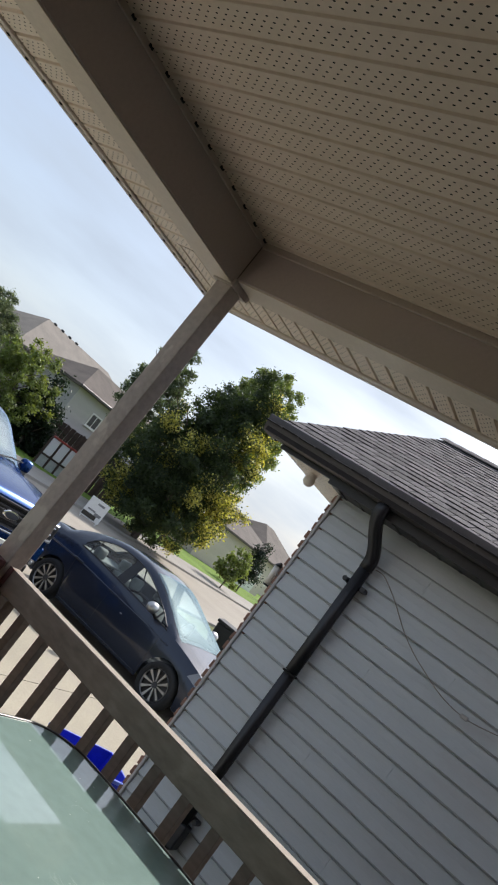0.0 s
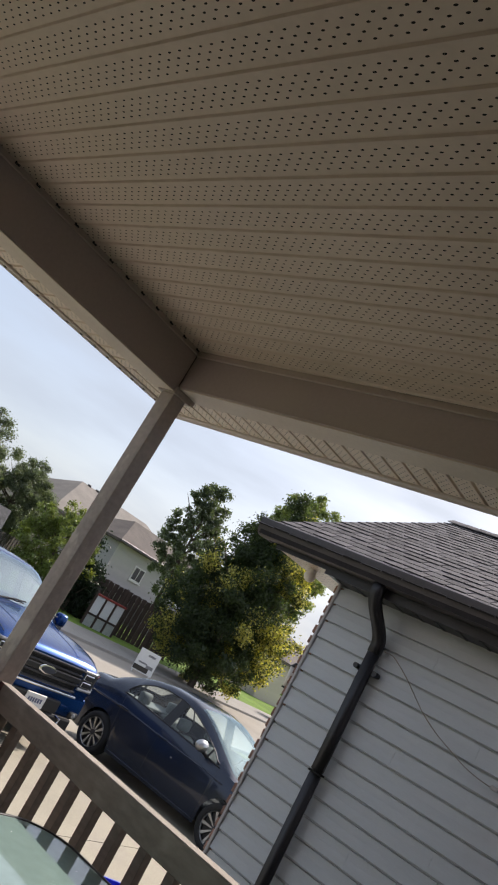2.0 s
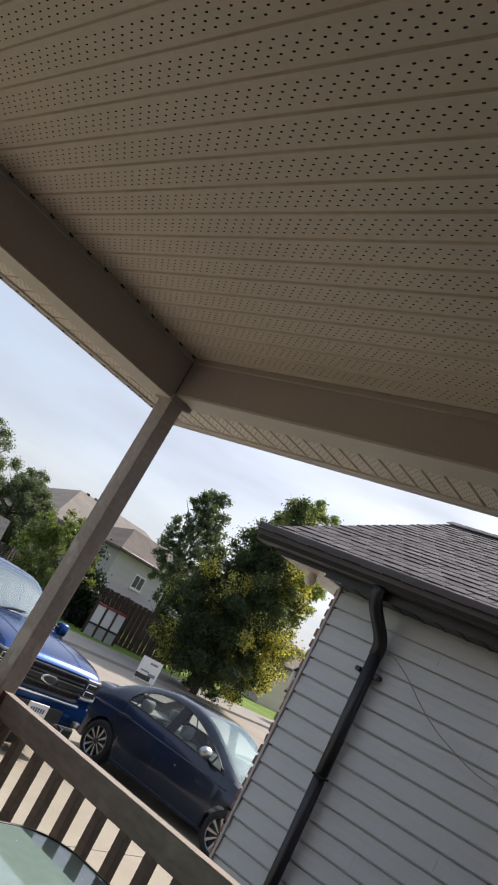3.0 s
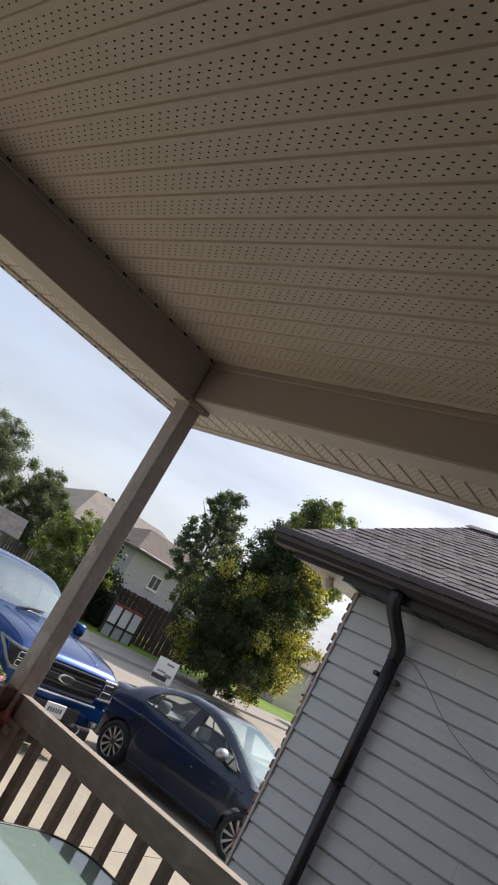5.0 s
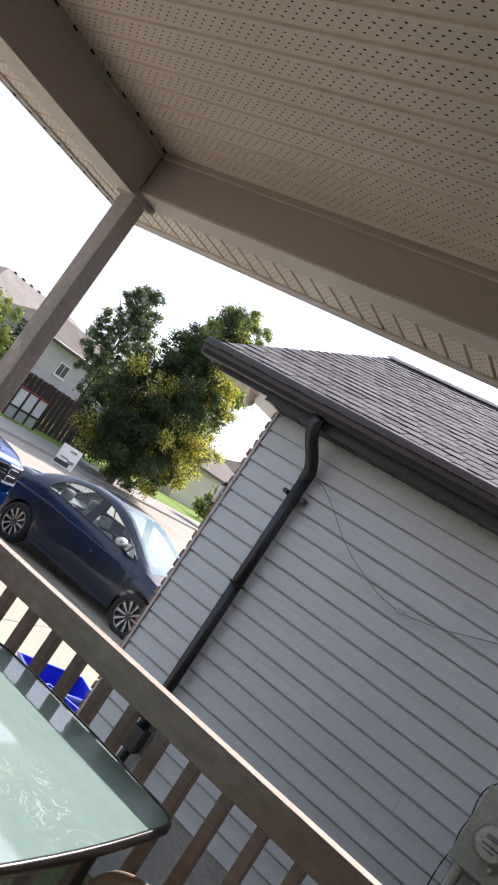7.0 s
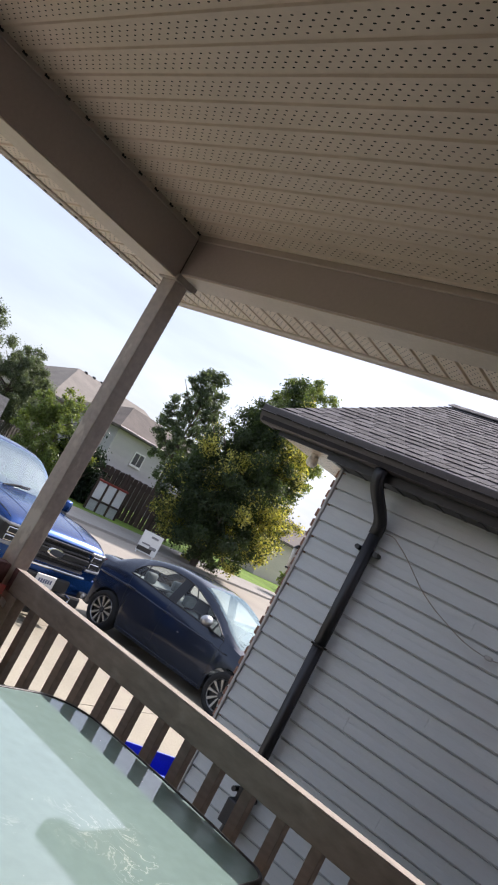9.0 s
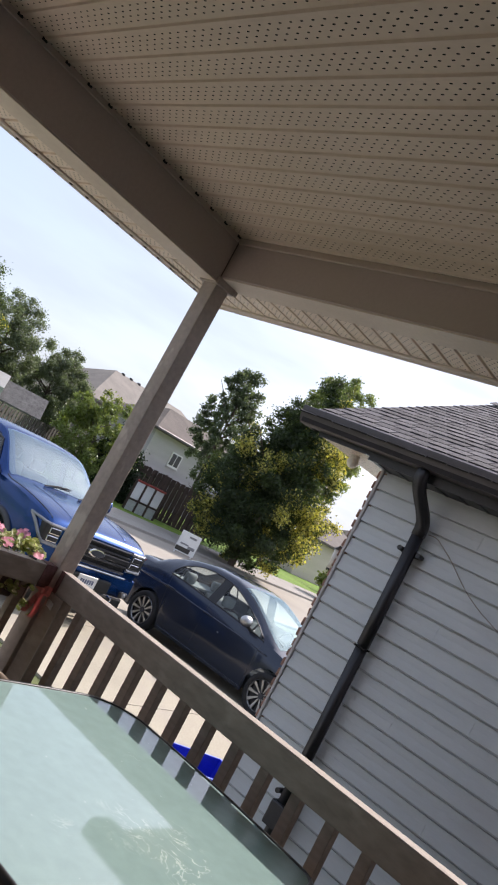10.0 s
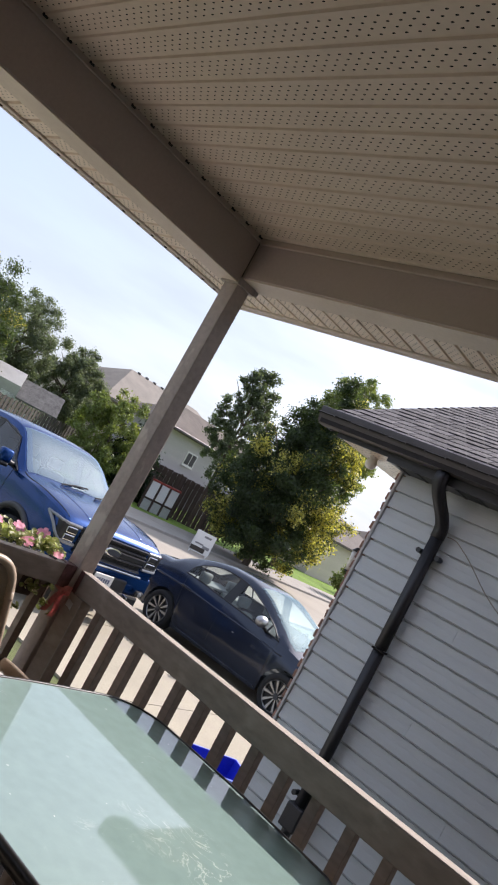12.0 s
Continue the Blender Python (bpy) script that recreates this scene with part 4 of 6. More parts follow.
def pickup():
    """Crew-cab pickup, front end at x = 0, its bed towards -x."""
    sh = Shell({
        "w": [(-5.9, 0.97), (-4.0, 1.0), (-1.2, 1.0), (-0.45, 0.99), (-0.15, 0.955), (-0.04, 0.915), (0.0, 0.88)],
        "sill": [(-5.9, 0.55), (-4.4, 0.42), (-1.4, 0.42), (-0.4, 0.55), (0, 0.62)],
        "belt": [(-5.9, 1.32), (-3.70, 1.32), (-3.45, 1.30), (-1.75, 1.32), (-1.30, 1.33), (-0.8, 1.30), (-0.35, 1.25), (-0.08, 1.20), (0, 1.15)],
        "wt": [(-5.9, 0.93), (-3.70, 0.93), (-3.65, 0.77), (-2.15, 0.76), (-1.85, 0.80), (-1.30, 0.89), (-0.8, 0.90), (-0.3, 0.88), (0, 0.82)],
        "top": [(-5.9, 1.34), (-3.75, 1.34), (-3.67, 1.88), (-3.15, 1.965), (-2.55, 1.985), (-2.25, 1.965), (-2.05, 1.90), (-1.70, 1.67), (-1.33, 1.435), (-1.20, 1.405), (-0.85, 1.385), (-0.4, 1.335), (-0.12, 1.275), (-0.03, 1.225), (0, 1.18)],
        "drop": [(-5.9, 0.01), (-3.75, 0.01), (-3.65, 0.06), (-1.95, 0.055), (-1.15, 0.05), (-0.8, 0.035), (0, 0.025)],
    }, [(-0.95, 0.42), (-4.63, 0.42)], 0.52)
    t = thing("pickup_truck", (0, 0, 0), "bright blue crew-cab pickup truck parked on the driveway", "truck")
    holes = [("side", -2.58, -1.62, -2.58, -1.90), ("side", -3.55, -2.72, -3.50, -2.72), ("top", -2.12, -1.34, 0, 0)]
    sharp(part("body", sh.body(-5.9, 0.0, 0.04, holes, (-2.58, -1.90, -3.50, -2.72, -2.12, -1.34)), M["truckblue"], t, "bright blue painted body"), 30)
    part("windscreen", sh.screen(-2.14, -1.32, 7.2), M["truckscreen"], t, smooth=True)
    for side in (-1, 1):
        part("side_window", sh.pane((-2.59, -1.45), (-2.59, -1.98), 5.0, 6.05, side, 0.008), M["tint"], t, smooth=True)
        part("side_window", sh.pane((-3.56, -2.71), (-3.50, -2.71), 5.0, 6.05, side, 0.008), M["tint"], t, smooth=True)
        part("pillar", sh.pane((-2.73, -2.57), (-2.73, -2.57), 4.95, 6.15, side, 0.012, 2), M["black"], t)
        part("window_trim", tube(bmesh.new(), [sh.at(x, 4.95, side, 0.012) for x in np.linspace(-3.60, -1.40, 10)], 0.012, 6), M["black"], t)
        part("window_trim", tube(bmesh.new(), [sh.at(x, r, side, 0.012) for x, r in ((-1.40, 4.95), (-1.68, 5.55), (-1.98, 6.15), (-2.6, 6.15), (-3.50, 6.15))], 0.014, 6), M["black"], t)
        for x in (-2.5, -3.5):
            part("door_handle", boxed((x - 0.0, side * 0.99 - 0.02, 1.08), (x + 0.2, side * 0.99 + 0.022, 1.115), 0.01, 2), M["truckblue"], t)
        for x in (-1.52, -2.57, -3.6):
            part("door_seam", tube(bmesh.new(), [sh.at(x, r, side, 0.001) for r in np.linspace(0.3, 4.7, 8)], 0.005, 5), M["black"], t)
        # flared arch lip
        for wx in (-0.95, -4.63):
            arc = [(wx + 0.54 * math.cos(a), side * 0.995, 0.42 + 0.54 * math.sin(a)) for a in np.linspace(-0.1, math.pi + 0.1, 26)]
            part("arch_flare", tube(bmesh.new(), arc, 0.045, 8), M["flare"], t, smooth=True)
            wheel(t, (wx, side * 0.87, 0.415), 0.415, 0.26, 0.27, 6, side)
        mir = part("mirror", boxed((-1.66, side * 1.14 - 0.10, 1.36), (-1.52, side * 1.14 + 0.10, 1.56), 0.05, 3), M["truckblue"], t, "large door mirror", smooth=True)
        part("mirror_foot", boxed((-1.64, side * 1.13 - 0.09, 1.31), (-1.53, side * 1.13 + 0.08, 1.38), 0.03, 2), M["black"], mir)
        part("mirror_arm", rod(bmesh.new(), (-1.58, side * 0.93, 1.37), (-1.59, side * 1.10, 1.40), 0.04), M["black"], mir)
        # headlamps: a dark bay with a bright frame round it and two projector boxes
        hl = part("headlight", boxed((-0.34, min(side * 0.62, side * 0.93), 0.885), (0.004, max(side * 0.62, side * 0.93), 1.175), 0.05, 3), M["black"], t, "dark headlamp with a bright C-shaped frame")
        yi, yo = side * 0.635, side * 0.885
        part("lamp_frame", tube(bmesh.new(), [(0.010, yi, 1.150), (0.006, yo - side * 0.03, 1.150), (-0.04, yo + side * 0.035, 1.155), (-0.14, yo + side * 0.07, 1.165), (-0.33, yo + side * 0.095, 1.175)], 0.020, 7), M["lens"], hl)
        part("lamp_frame", tube(bmesh.new(), [(-0.30, yo + side * 0.095, 1.165), (-0.16, yo + side * 0.08, 1.08), (-0.06, yo + side * 0.05, 0.98), (0.004, yo, 0.910), (0.010, yi, 0.905)], 0.024, 7), M["lens"], hl)
        for z0, z1 in ((0.935, 1.018), (1.032, 1.120)):
            a_, b_ = sorted((side * 0.67, side * 0.845))
            lb = part("projector_box", boxed((-0.005, a_, z0), (0.020, b_, z1), 0.012, 2), M["chrome"], hl)
            part("projector_lens", boxed((0.016, a_ + 0.018, z0 + 0.014), (0.026, b_ - 0.018, z1 - 0.014), 0.010, 2), M["black"], lb)
        fog = part("fog_lamp", boxed((0.06, min(side * 0.66, side * 0.83), 0.53), (0.105, max(side * 0.66, side * 0.83), 0.62), 0.03, 2), M["black"], t, "dark fog lamp pocket")
        part("fog_lens", ball(bmesh.new(), (0.105, side * 0.745, 0.575), 0.036, (0.4, 1, 1)), M["lens"], fog, smooth=True)
        part("tow_hook", tube(bmesh.new(), [(0.06, side * 0.50, 0.43), (0.15, side * 0.50, 0.44), (0.16, side * 0.50, 0.49), (0.06, side * 0.50, 0.50)], 0.017, 7), M["chrome"], t)
    # grille
    M["grille"] = mat("grille_black", (0.006, 0.006, 0.007), 0.75, vary=0.2, bump=0)
    M["grillegloss"] = mat("grille_gloss_black", (0.010, 0.010, 0.012), 0.4, vary=0.1, bump=0)
    gr = part("grille", boxed((-0.14, -0.63, 0.805), (0.006, 0.63, 1.165), 0.03, 2), M["grille"], t, "black grille with horizontal bars")
    for z in (0.845, 0.935, 1.065, 1.140):
        part("grille_bar", boxed((0.002, -0.615, z - 0.017), (0.040, 0.615, z + 0.017), 0.012, 2), M["grillegloss"], gr)
    part("grille_strip", boxed((0.010, -0.615, 0.962), (0.048, 0.615, 1.038), 0.014, 2), M["grillegloss"], gr)
    fin = mesh_of(boxed((0.002, -0.004, 0.82), (0.014, 0.004, 1.155)), "grille_fin", M["grillegloss"])
    for k in range(15):
        placed("grille_fin", fin, gr, (0, -0.56 + 0.08 * k, 0))
    bm = bmesh.new()
    lathe(bm, [(0.0001, -0.065), (0.135, -0.062), (0.150, -0.05), (0.150, -0.02)], 40)
    for v in bm.verts:
        v.co = Vector((-v.co.y, v.co.x, v.co.z * 0.42 + 1.0))
    part("emblem", bm, M["chrome"], gr, "plain oval chrome emblem")
    bm = bmesh.new()
    lathe(bm, [(0.0001, -0.072), (0.112, -0.070), (0.118, -0.05)], 40)
    for v in bm.verts:
        v.co = Vector((-v.co.y, v.co.x, v.co.z * 0.38 + 1.0))
    part("emblem_field", bm, mat("emblem_field", (0.03, 0.035, 0.05), 0.5, bump=0), gr)
    bp = boxed((-0.28, -0.96, 0.50), (0.10, 0.96, 0.80), 0.05, 3)
    for v in bp.verts:
        v.co.x -= 0.22 * max(0, abs(v.co.y) - 0.55) ** 1.5 * 2
    bumper = part("bumper", bp, M["truckblue"], t, "blue front bumper", smooth=True)
    part("bumper_lip", boxed((-0.05, -0.62, 0.785), (0.112, 0.62, 0.815), 0.012, 2), M["chrome"], bumper, "bright strip under the grille")
    part("bumper_intake", boxed((0.05, -0.44, 0.53), (0.108, 0.44, 0.70), 0.02, 2), M["black"], bumper)
    part("air_dam", boxed((-0.3, -0.84, 0.30), (0.03, 0.84, 0.51), 0.04, 2), M["black"], bumper)
    plate = part("number_plate", boxed((0.108, -0.168, 0.535), (0.125, 0.168, 0.705), 0.006), M["plate"], t, "pale number plate with plain marks")
    for k in range(6):
        part("mark", boxed((0.1245, -0.12 + 0.041 * k, 0.592), (0.1265, -0.12 + 0.041 * k + 0.028, 0.650)), M["bars"], plate)
    part("underbody", boxed((-5.6, -0.72, 0.42), (-0.4, 0.72, 0.75), 0.03), M["black"], t)
    part("bed_floor", boxed((-5.85, -0.80, 0.80), (-3.8, 0.80, 0.9)), M["black"], t)
    part("dashboard", boxed((-1.85, -0.78, 0.95), (-1.38, 0.78, 1.34), 0.06, 2), M["black"], t)
    seats(t, (-2.5, -3.3), (-0.42, 0.42), 0.80, 0.62)
    for side in (-1, 1):
        part("hood_seam", tube(bmesh.new(), [sh.at(x, 6.8, side, 0.002) for x in np.linspace(-1.33, -0.06, 12)], 0.007, 5), M["black"], t)
    for y in (-0.30, 0.36):
        part("wiper", tube(bmesh.new(), [Vector((-1.28, y, 1.430)), Vector((-1.37, y + 0.30, 1.475)), Vector((-1.41, y + 0.55, 1.495))], 0.012, 5), M["black"], t)
    for y in (-0.42, 0.42):
        part("hood_crease", tube(bmesh.new(), [(x, y * (1.25 - 0.12 * (x + 1.0)), sh.val("top", x) - 0.022) for x in np.linspace(-1.18, -0.10, 12)], 0.040, 10, (1, 0.6)), M["truckblue"], t, smooth=True)
    return t


s = sedan()
s.matrix_world = pose(-4.407, 7.725, -0.942, 0, -0.7, 0)
p = pickup()
p.matrix_world = pose(-5.12, 4.82, -0.922, 0, -0.8, -1.0) @ Matrix.Scale(1.015, 4)

# ---- trees and shrubs ----
def leaf_mat(name, colour, lit, yellow=None, amount=0.0):
    """Leaves: a waxy surface with light passing through, varied leaf by leaf and limb by limb."""
    m = bpy.data.materials.new(name)
    m.use_nodes = True
    n, l = m.node_tree.nodes, m.node_tree.links
    b = n["Principled BSDF"]
    b.inputs["Roughness"].default_value = 0.42
    thin, mix = n.new("ShaderNodeBsdfTranslucent"), n.new("ShaderNodeMixShader")
    mix.inputs[0].default_value = 0.42
    geo, col = n.new("ShaderNodeNewGeometry"), n.new("ShaderNodeMixRGB")
    col.inputs[1].default_value = (*[c * 0.55 for c in colour], 1)
    col.inputs[2].default_value = (*[c * 1.4 for c in colour], 1)
    l.new(geo.outputs["Random Per Island"], col.inputs[0])
    last = col.outputs[0]
    if yellow:
        tc, nz, rp, ym = n.new("ShaderNodeTexCoord"), n.new("ShaderNodeTexNoise"), n.new("ShaderNodeValToRGB"), n.new("ShaderNodeMixRGB")
        nz.inputs["Scale"].default_value, nz.inputs["Detail"].default_value = 0.75, 3.0
        rp.color_ramp.elements[0].position, rp.color_ramp.elements[1].position = 0.60 - amount, 0.68 - amount
        l.new(tc.outputs["Object"], nz.inputs["Vector"])
        l.new(nz.outputs["Fac"], rp.inputs["Fac"])
        l.new(rp.outputs["Color"], ym.inputs[0])
        l.new(last, ym.inputs[1])
        ym.inputs[2].default_value = (*yellow, 1)
        last = ym.outputs[0]
    tint = n.new("ShaderNodeMixRGB")
    tint.blend_type = "MULTIPLY"
    tint.inputs[0].default_value = 1.0
    tint.inputs[2].default_value = (*lit, 1)
    l.new(last, b.inputs["Base Color"])
    l.new(last, tint.inputs[1])
    l.new(tint.outputs[0], thin.inputs["Color"])
    l.new(b.outputs[0], mix.inputs[1])
    l.new(thin.outputs[0], mix.inputs[2])
    l.new(mix.outputs[0], n["Material Output"].inputs["Surface"])
    return m


def leaves(clumps, per, size, seed, droop=0.2, lit_share=None):
    """Many small bent leaves scattered in clumps of (centre, radius); a share of each clump can carry the second,
    sunlit-coloured material.
    """
    rng = np.random.default_rng(seed)
    c = np.array([k[0] for k in clumps], float)
    r = np.array([k[1] for k in clumps], float)
    idx = rng.choice(len(clumps), size=per * len(clumps), p=(r ** 2) / (r ** 2).sum())
    d = rng.normal(size=(len(idx), 3))
    d /= np.linalg.norm(d, axis=1, keepdims=True)
    rad = r[idx] * rng.uniform(0.25, 1.0, len(idx)) ** 0.45
    pos = c[idx] + (d * rad[:, None] * 0.45 + rng.normal(size=d.shape) * r[idx][:, None] * 0.5) * np.array([1, 1, 0.85])
    nrm = d * 0.5 + rng.normal(size=d.shape) * 0.55 + np.array([0, 0, 0.5])
    nrm /= np.linalg.norm(nrm, axis=1, keepdims=True)
    t = rng.normal(size=d.shape) - np.array([0, 0, droop * 3])
    t -= nrm * (t * nrm).sum(1, keepdims=True)
    t /= np.linalg.norm(t, axis=1, keepdims=True)
    s = np.cross(nrm, t)
    ln = size * rng.uniform(0.6, 1.35, len(idx))[:, None]
    wd = ln * 0.30
    v = np.stack([pos - t * ln * 0.5, pos + s * wd - nrm * wd * 0.35, pos + t * ln * 0.5, pos - s * wd - nrm * wd * 0.35], 1).reshape(-1, 3)
    k = np.arange(len(idx)) * 4
    f = np.concatenate([np.stack([k, k + 1, k + 2], 1), np.stack([k, k + 2, k + 3], 1)])
    me = bpy.data.meshes.new("leaves")
    me.from_pydata(v.tolist(), [], f.tolist())
    if lit_share is not None:
        chance = np.array([lit_share(p) for p in c])[idx]
        lit_leaf = (rng.uniform(size=len(idx)) < chance).astype(np.int32)
        me.polygons.foreach_set("material_index", np.concatenate([lit_leaf, lit_leaf]))
    return me


def crown_clumps(centre, rx, ry, rz, count, seed, small=0.28, taper=0.0, skirt=1.0, lean=(0.0, 0.0)):
    """Clumps through an egg-shaped crown with an uneven outline."""
    rng = np.random.default_rng(seed)
    out = []
    while len(out) < count:
        d = rng.normal(size=3)
        d /= np.linalg.norm(d)
        k = rng.uniform(0.15, 1.0) ** 0.5
        wob = 1 + 0.10 * math.sin(5 * math.atan2(d[1], d[0]) + seed) * (1 - abs(d[2])) + rng.uniform(-0.10, 0.10)
        thin = 1 - taper * max(0.0, d[2]) + (0.35 * d[2] ** 2 if d[2] < 0 and skirt < 1 else 0.0)
        p = np.array(centre) + d * k * wob * np.array([rx * thin, ry * thin, rz if d[2] > 0 else rz * skirt])
        p[:2] += np.array(lean) * max(0.0, d[2]) * k
        out.append((p, small * (rx + rz) / 2 * rng.uniform(0.55, 1.1)))
    return out


M["bark"] = mat("bark", (0.13, 0.10, 0.08), 0.9, vary=0.3, scale=5, fine=30, bump=0.8, depth=0.02, stretch_by=(1, 1, 0.3))


def tree(name, at, crown, leafm, label, trunk_r=0.16, per=260, size=0.2, count=70, seed=1, category="tree", limbs=9, small=0.28, taper=0.0, lit_share=None, skirt=1.0, lean=(0.0, 0.0)):
    """Trunk with limbs, and a crown of leaf clumps; crown = (height of centre, rx, ry, rz)."""
    t = thing(name, at, label, category)
    zc, rx, ry, rz = crown
    rng = random.Random(seed)
    bm = bmesh.new()
    top = zc + rz * 0.55
    path = [(0, 0, -0.1), (0.03, 0.02, zc * 0.3), (-0.04, 0.05, zc * 0.75), (0.05, 0.0, top)]
    for i in range(3):
        rod(bm, path[i], path[i + 1], trunk_r * (1 - 0.27 * i), trunk_r * (1 - 0.27 * (i + 1)), 9)
    for k in range(limbs):
        a = 2 * math.pi * k / limbs + rng.uniform(-0.3, 0.3)
        z0 = max(0.25, zc - rz * 0.55) + (top - zc + rz * 0.4) * rng.uniform(0, 0.8)
        mid = Vector((math.cos(a) * rx * 0.35, math.sin(a) * ry * 0.35, z0 + rz * 0.18))
        end = Vector((math.cos(a) * rx * 0.78, math.sin(a) * ry * 0.78, z0 + rz * rng.uniform(0.25, 0.5)))
        rod(bm, (0, 0, z0), mid, trunk_r * 0.42, trunk_r * 0.26, 6)
        rod(bm, mid, end, trunk_r * 0.26, trunk_r * 0.07, 6)
    part("trunk", bm, M["bark"], t)
    me = leaves(crown_clumps((0, 0, zc), rx, ry, rz, count, seed, small, taper, skirt, lean), per, size, seed, lit_share=lit_share)
    me.materials.append(leafm)
    if lit_share is not None:
        me.materials.append(M["sunlit_leaf"])
    cr = new("crown", me)
    cr.parent = t
    return t


def spot(az, d, z=None):
    x, y = 2.42 - d * math.sin(radians(az)), -2.11 + d * math.cos(radians(az))
    return (x, y, lie(x) - 0.03 if z is None else z)


maple = leaf_mat("maple_leaf", (0.040, 0.060, 0.030), (2.4, 2.4, 0.7))
# yellow leaf colour that stands for sunlight on the crowns
M["sunlit_leaf"] = leaf_mat("sunlit_yellow_leaf", (0.42, 0.40, 0.12), (1.7, 1.65, 0.5))
garden_leaf = leaf_mat("garden_leaf", (0.070, 0.100, 0.052), (1.8, 1.8, 0.7))
grey_leaf = leaf_mat("greyish_leaf", (0.135, 0.162, 0.108), (1.4, 1.5, 0.8))
ash_leaf = leaf_mat("dull_grey_green_leaf", (0.105, 0.132, 0.086), (1.5, 1.6, 0.8))
pale_leaf = leaf_mat("pale_green_leaf", (0.17, 0.215, 0.085), (1.5, 1.5, 0.6), (0.30, 0.31, 0.08), -0.02)
bush_leaf = leaf_mat("shrub_leaf", (0.175, 0.22, 0.085), (1.5, 1.5, 0.5), (0.27, 0.30, 0.07), 0.0)
conifer = leaf_mat("conifer_needle", (0.018, 0.034, 0.018), (1.0, 1.1, 0.6))


def sunlit_share(p):
    """Share of leaves in a maple clump coloured yellow as sunlit: bunches on the flanks that get the sun."""
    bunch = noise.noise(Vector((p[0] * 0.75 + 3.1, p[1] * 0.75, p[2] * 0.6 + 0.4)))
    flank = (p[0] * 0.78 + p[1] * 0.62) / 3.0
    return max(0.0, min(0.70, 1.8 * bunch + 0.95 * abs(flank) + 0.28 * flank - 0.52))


tree("street_tree", spot(38.0, 35.0), (3.75, 3.25, 3.25, 6.2), maple, "full-crowned green maple tree with sunlit leaves coloured yellow", 0.2, 370, 0.118, 520, 3, small=0.088, taper=0.42, lit_share=sunlit_share, skirt=0.56, lean=(0.75, 0.6))
tree("street_tree", spot(43.3, 43), (6.4, 1.9, 2.0, 4.0), ash_leaf, "greyer loose-leaved tree behind the street", 0.16, 85, 0.14, 300, 5, small=0.085, taper=0.40)
tree("street_tree", spot(36.2, 44), (8.0, 2.75, 2.75, 4.9), pale_leaf, "tall light green tree behind the maple", 0.16, 190, 0.145, 430, 15, small=0.08, taper=0.22)
tree("conifer_hedge", spot(49.0, 37), (1.7, 1.15, 1.15, 2.0), conifer, "dark clipped conifer beside the grey house", 0.12, 300, 0.16, 40, 7, "shrub", small=0.35, taper=0.3)
tree("tall_shrub", spot(51.7, 36), (2.5, 1.85, 1.85, 2.05), bush_leaf, "bright green leafy shrub in front of the fence", 0.08, 130, 0.12, 200, 8, "shrub", small=0.13)
tree("garden_tree", spot(65.0, 42), (4.3, 2.7, 2.6, 3.9), garden_leaf, "broad green garden tree behind the fence", 0.2, 340, 0.122, 170, 9, small=0.15, lit_share=lambda p: 0.20 if noise.noise(Vector(p) * 0.9) > 0.12 else 0.0)
tree("garden_tree", spot(60.8, 52), (4.9, 3.0, 2.6, 3.9), grey_leaf, "dull green tree behind the shed", 0.2, 320, 0.135, 170, 10, small=0.14)
tree("garden_tree", spot(56.4, 56), (3.9, 3.0, 2.8, 3.2), grey_leaf, "dull green tree behind the shed", 0.2, 320, 0.135, 170, 11, small=0.14)
tree("young_tree", spot(30.4, 45), (1.45, 0.85, 0.9, 1.35), bush_leaf, "small light green tree on the far lawn", 0.05, 90, 0.20, 30, 12, limbs=5)
tree("dark_shrub", spot(29.2, 54), (2.1, 0.6, 0.7, 2.0), conifer, "dark upright conifer by the far house", 0.08, 200, 0.16, 20, 13, "shrub", small=0.35)

# ---- houses across the street ----
M["greywall"] = mat("grey_house_siding", (0.44, 0.425, 0.425), 0.7, vary=0.06, scale=0.6, fine=14, bump=0.2, stretch_by=(0.2, 0.2, 4))
M["beigewall"] = mat("beige_house_siding", (0.57, 0.50, 0.44), 0.7, vary=0.06, scale=0.6, fine=14, bump=0.2, stretch_by=(0.2, 0.2, 4))
M["whitetrim"] = mat("white_trim", (0.70, 0.70, 0.69), 0.5, vary=0.05, bump=0)
M["darkwin"] = mat("window_glass", (0.03, 0.035, 0.04), 0.06, vary=0.2, bump=0)
M["fence"] = mat("fence_wood", (0.10, 0.085, 0.077), 0.85, vary=0.25, scale=2, fine=18, bump=0.5, piece=0.25, stretch_by=(1, 1, 0.2))
M["fencedark"] = mat("dark_fence_wood", (0.07, 0.045, 0.038), 0.85, vary=0.25, scale=2, fine=18, bump=0.4, piece=0.2)
M["panel"] = mat("white_panel", (0.80, 0.80, 0.82), 0.6, vary=0.08, scale=1)
M["meterdark"] = mat("grey_print", (0.22, 0.22, 0.23), 0.6, vary=0.2)
M["redtrim"] = mat("red_trim", (0.30, 0.05, 0.04), 0.6, vary=0.1)


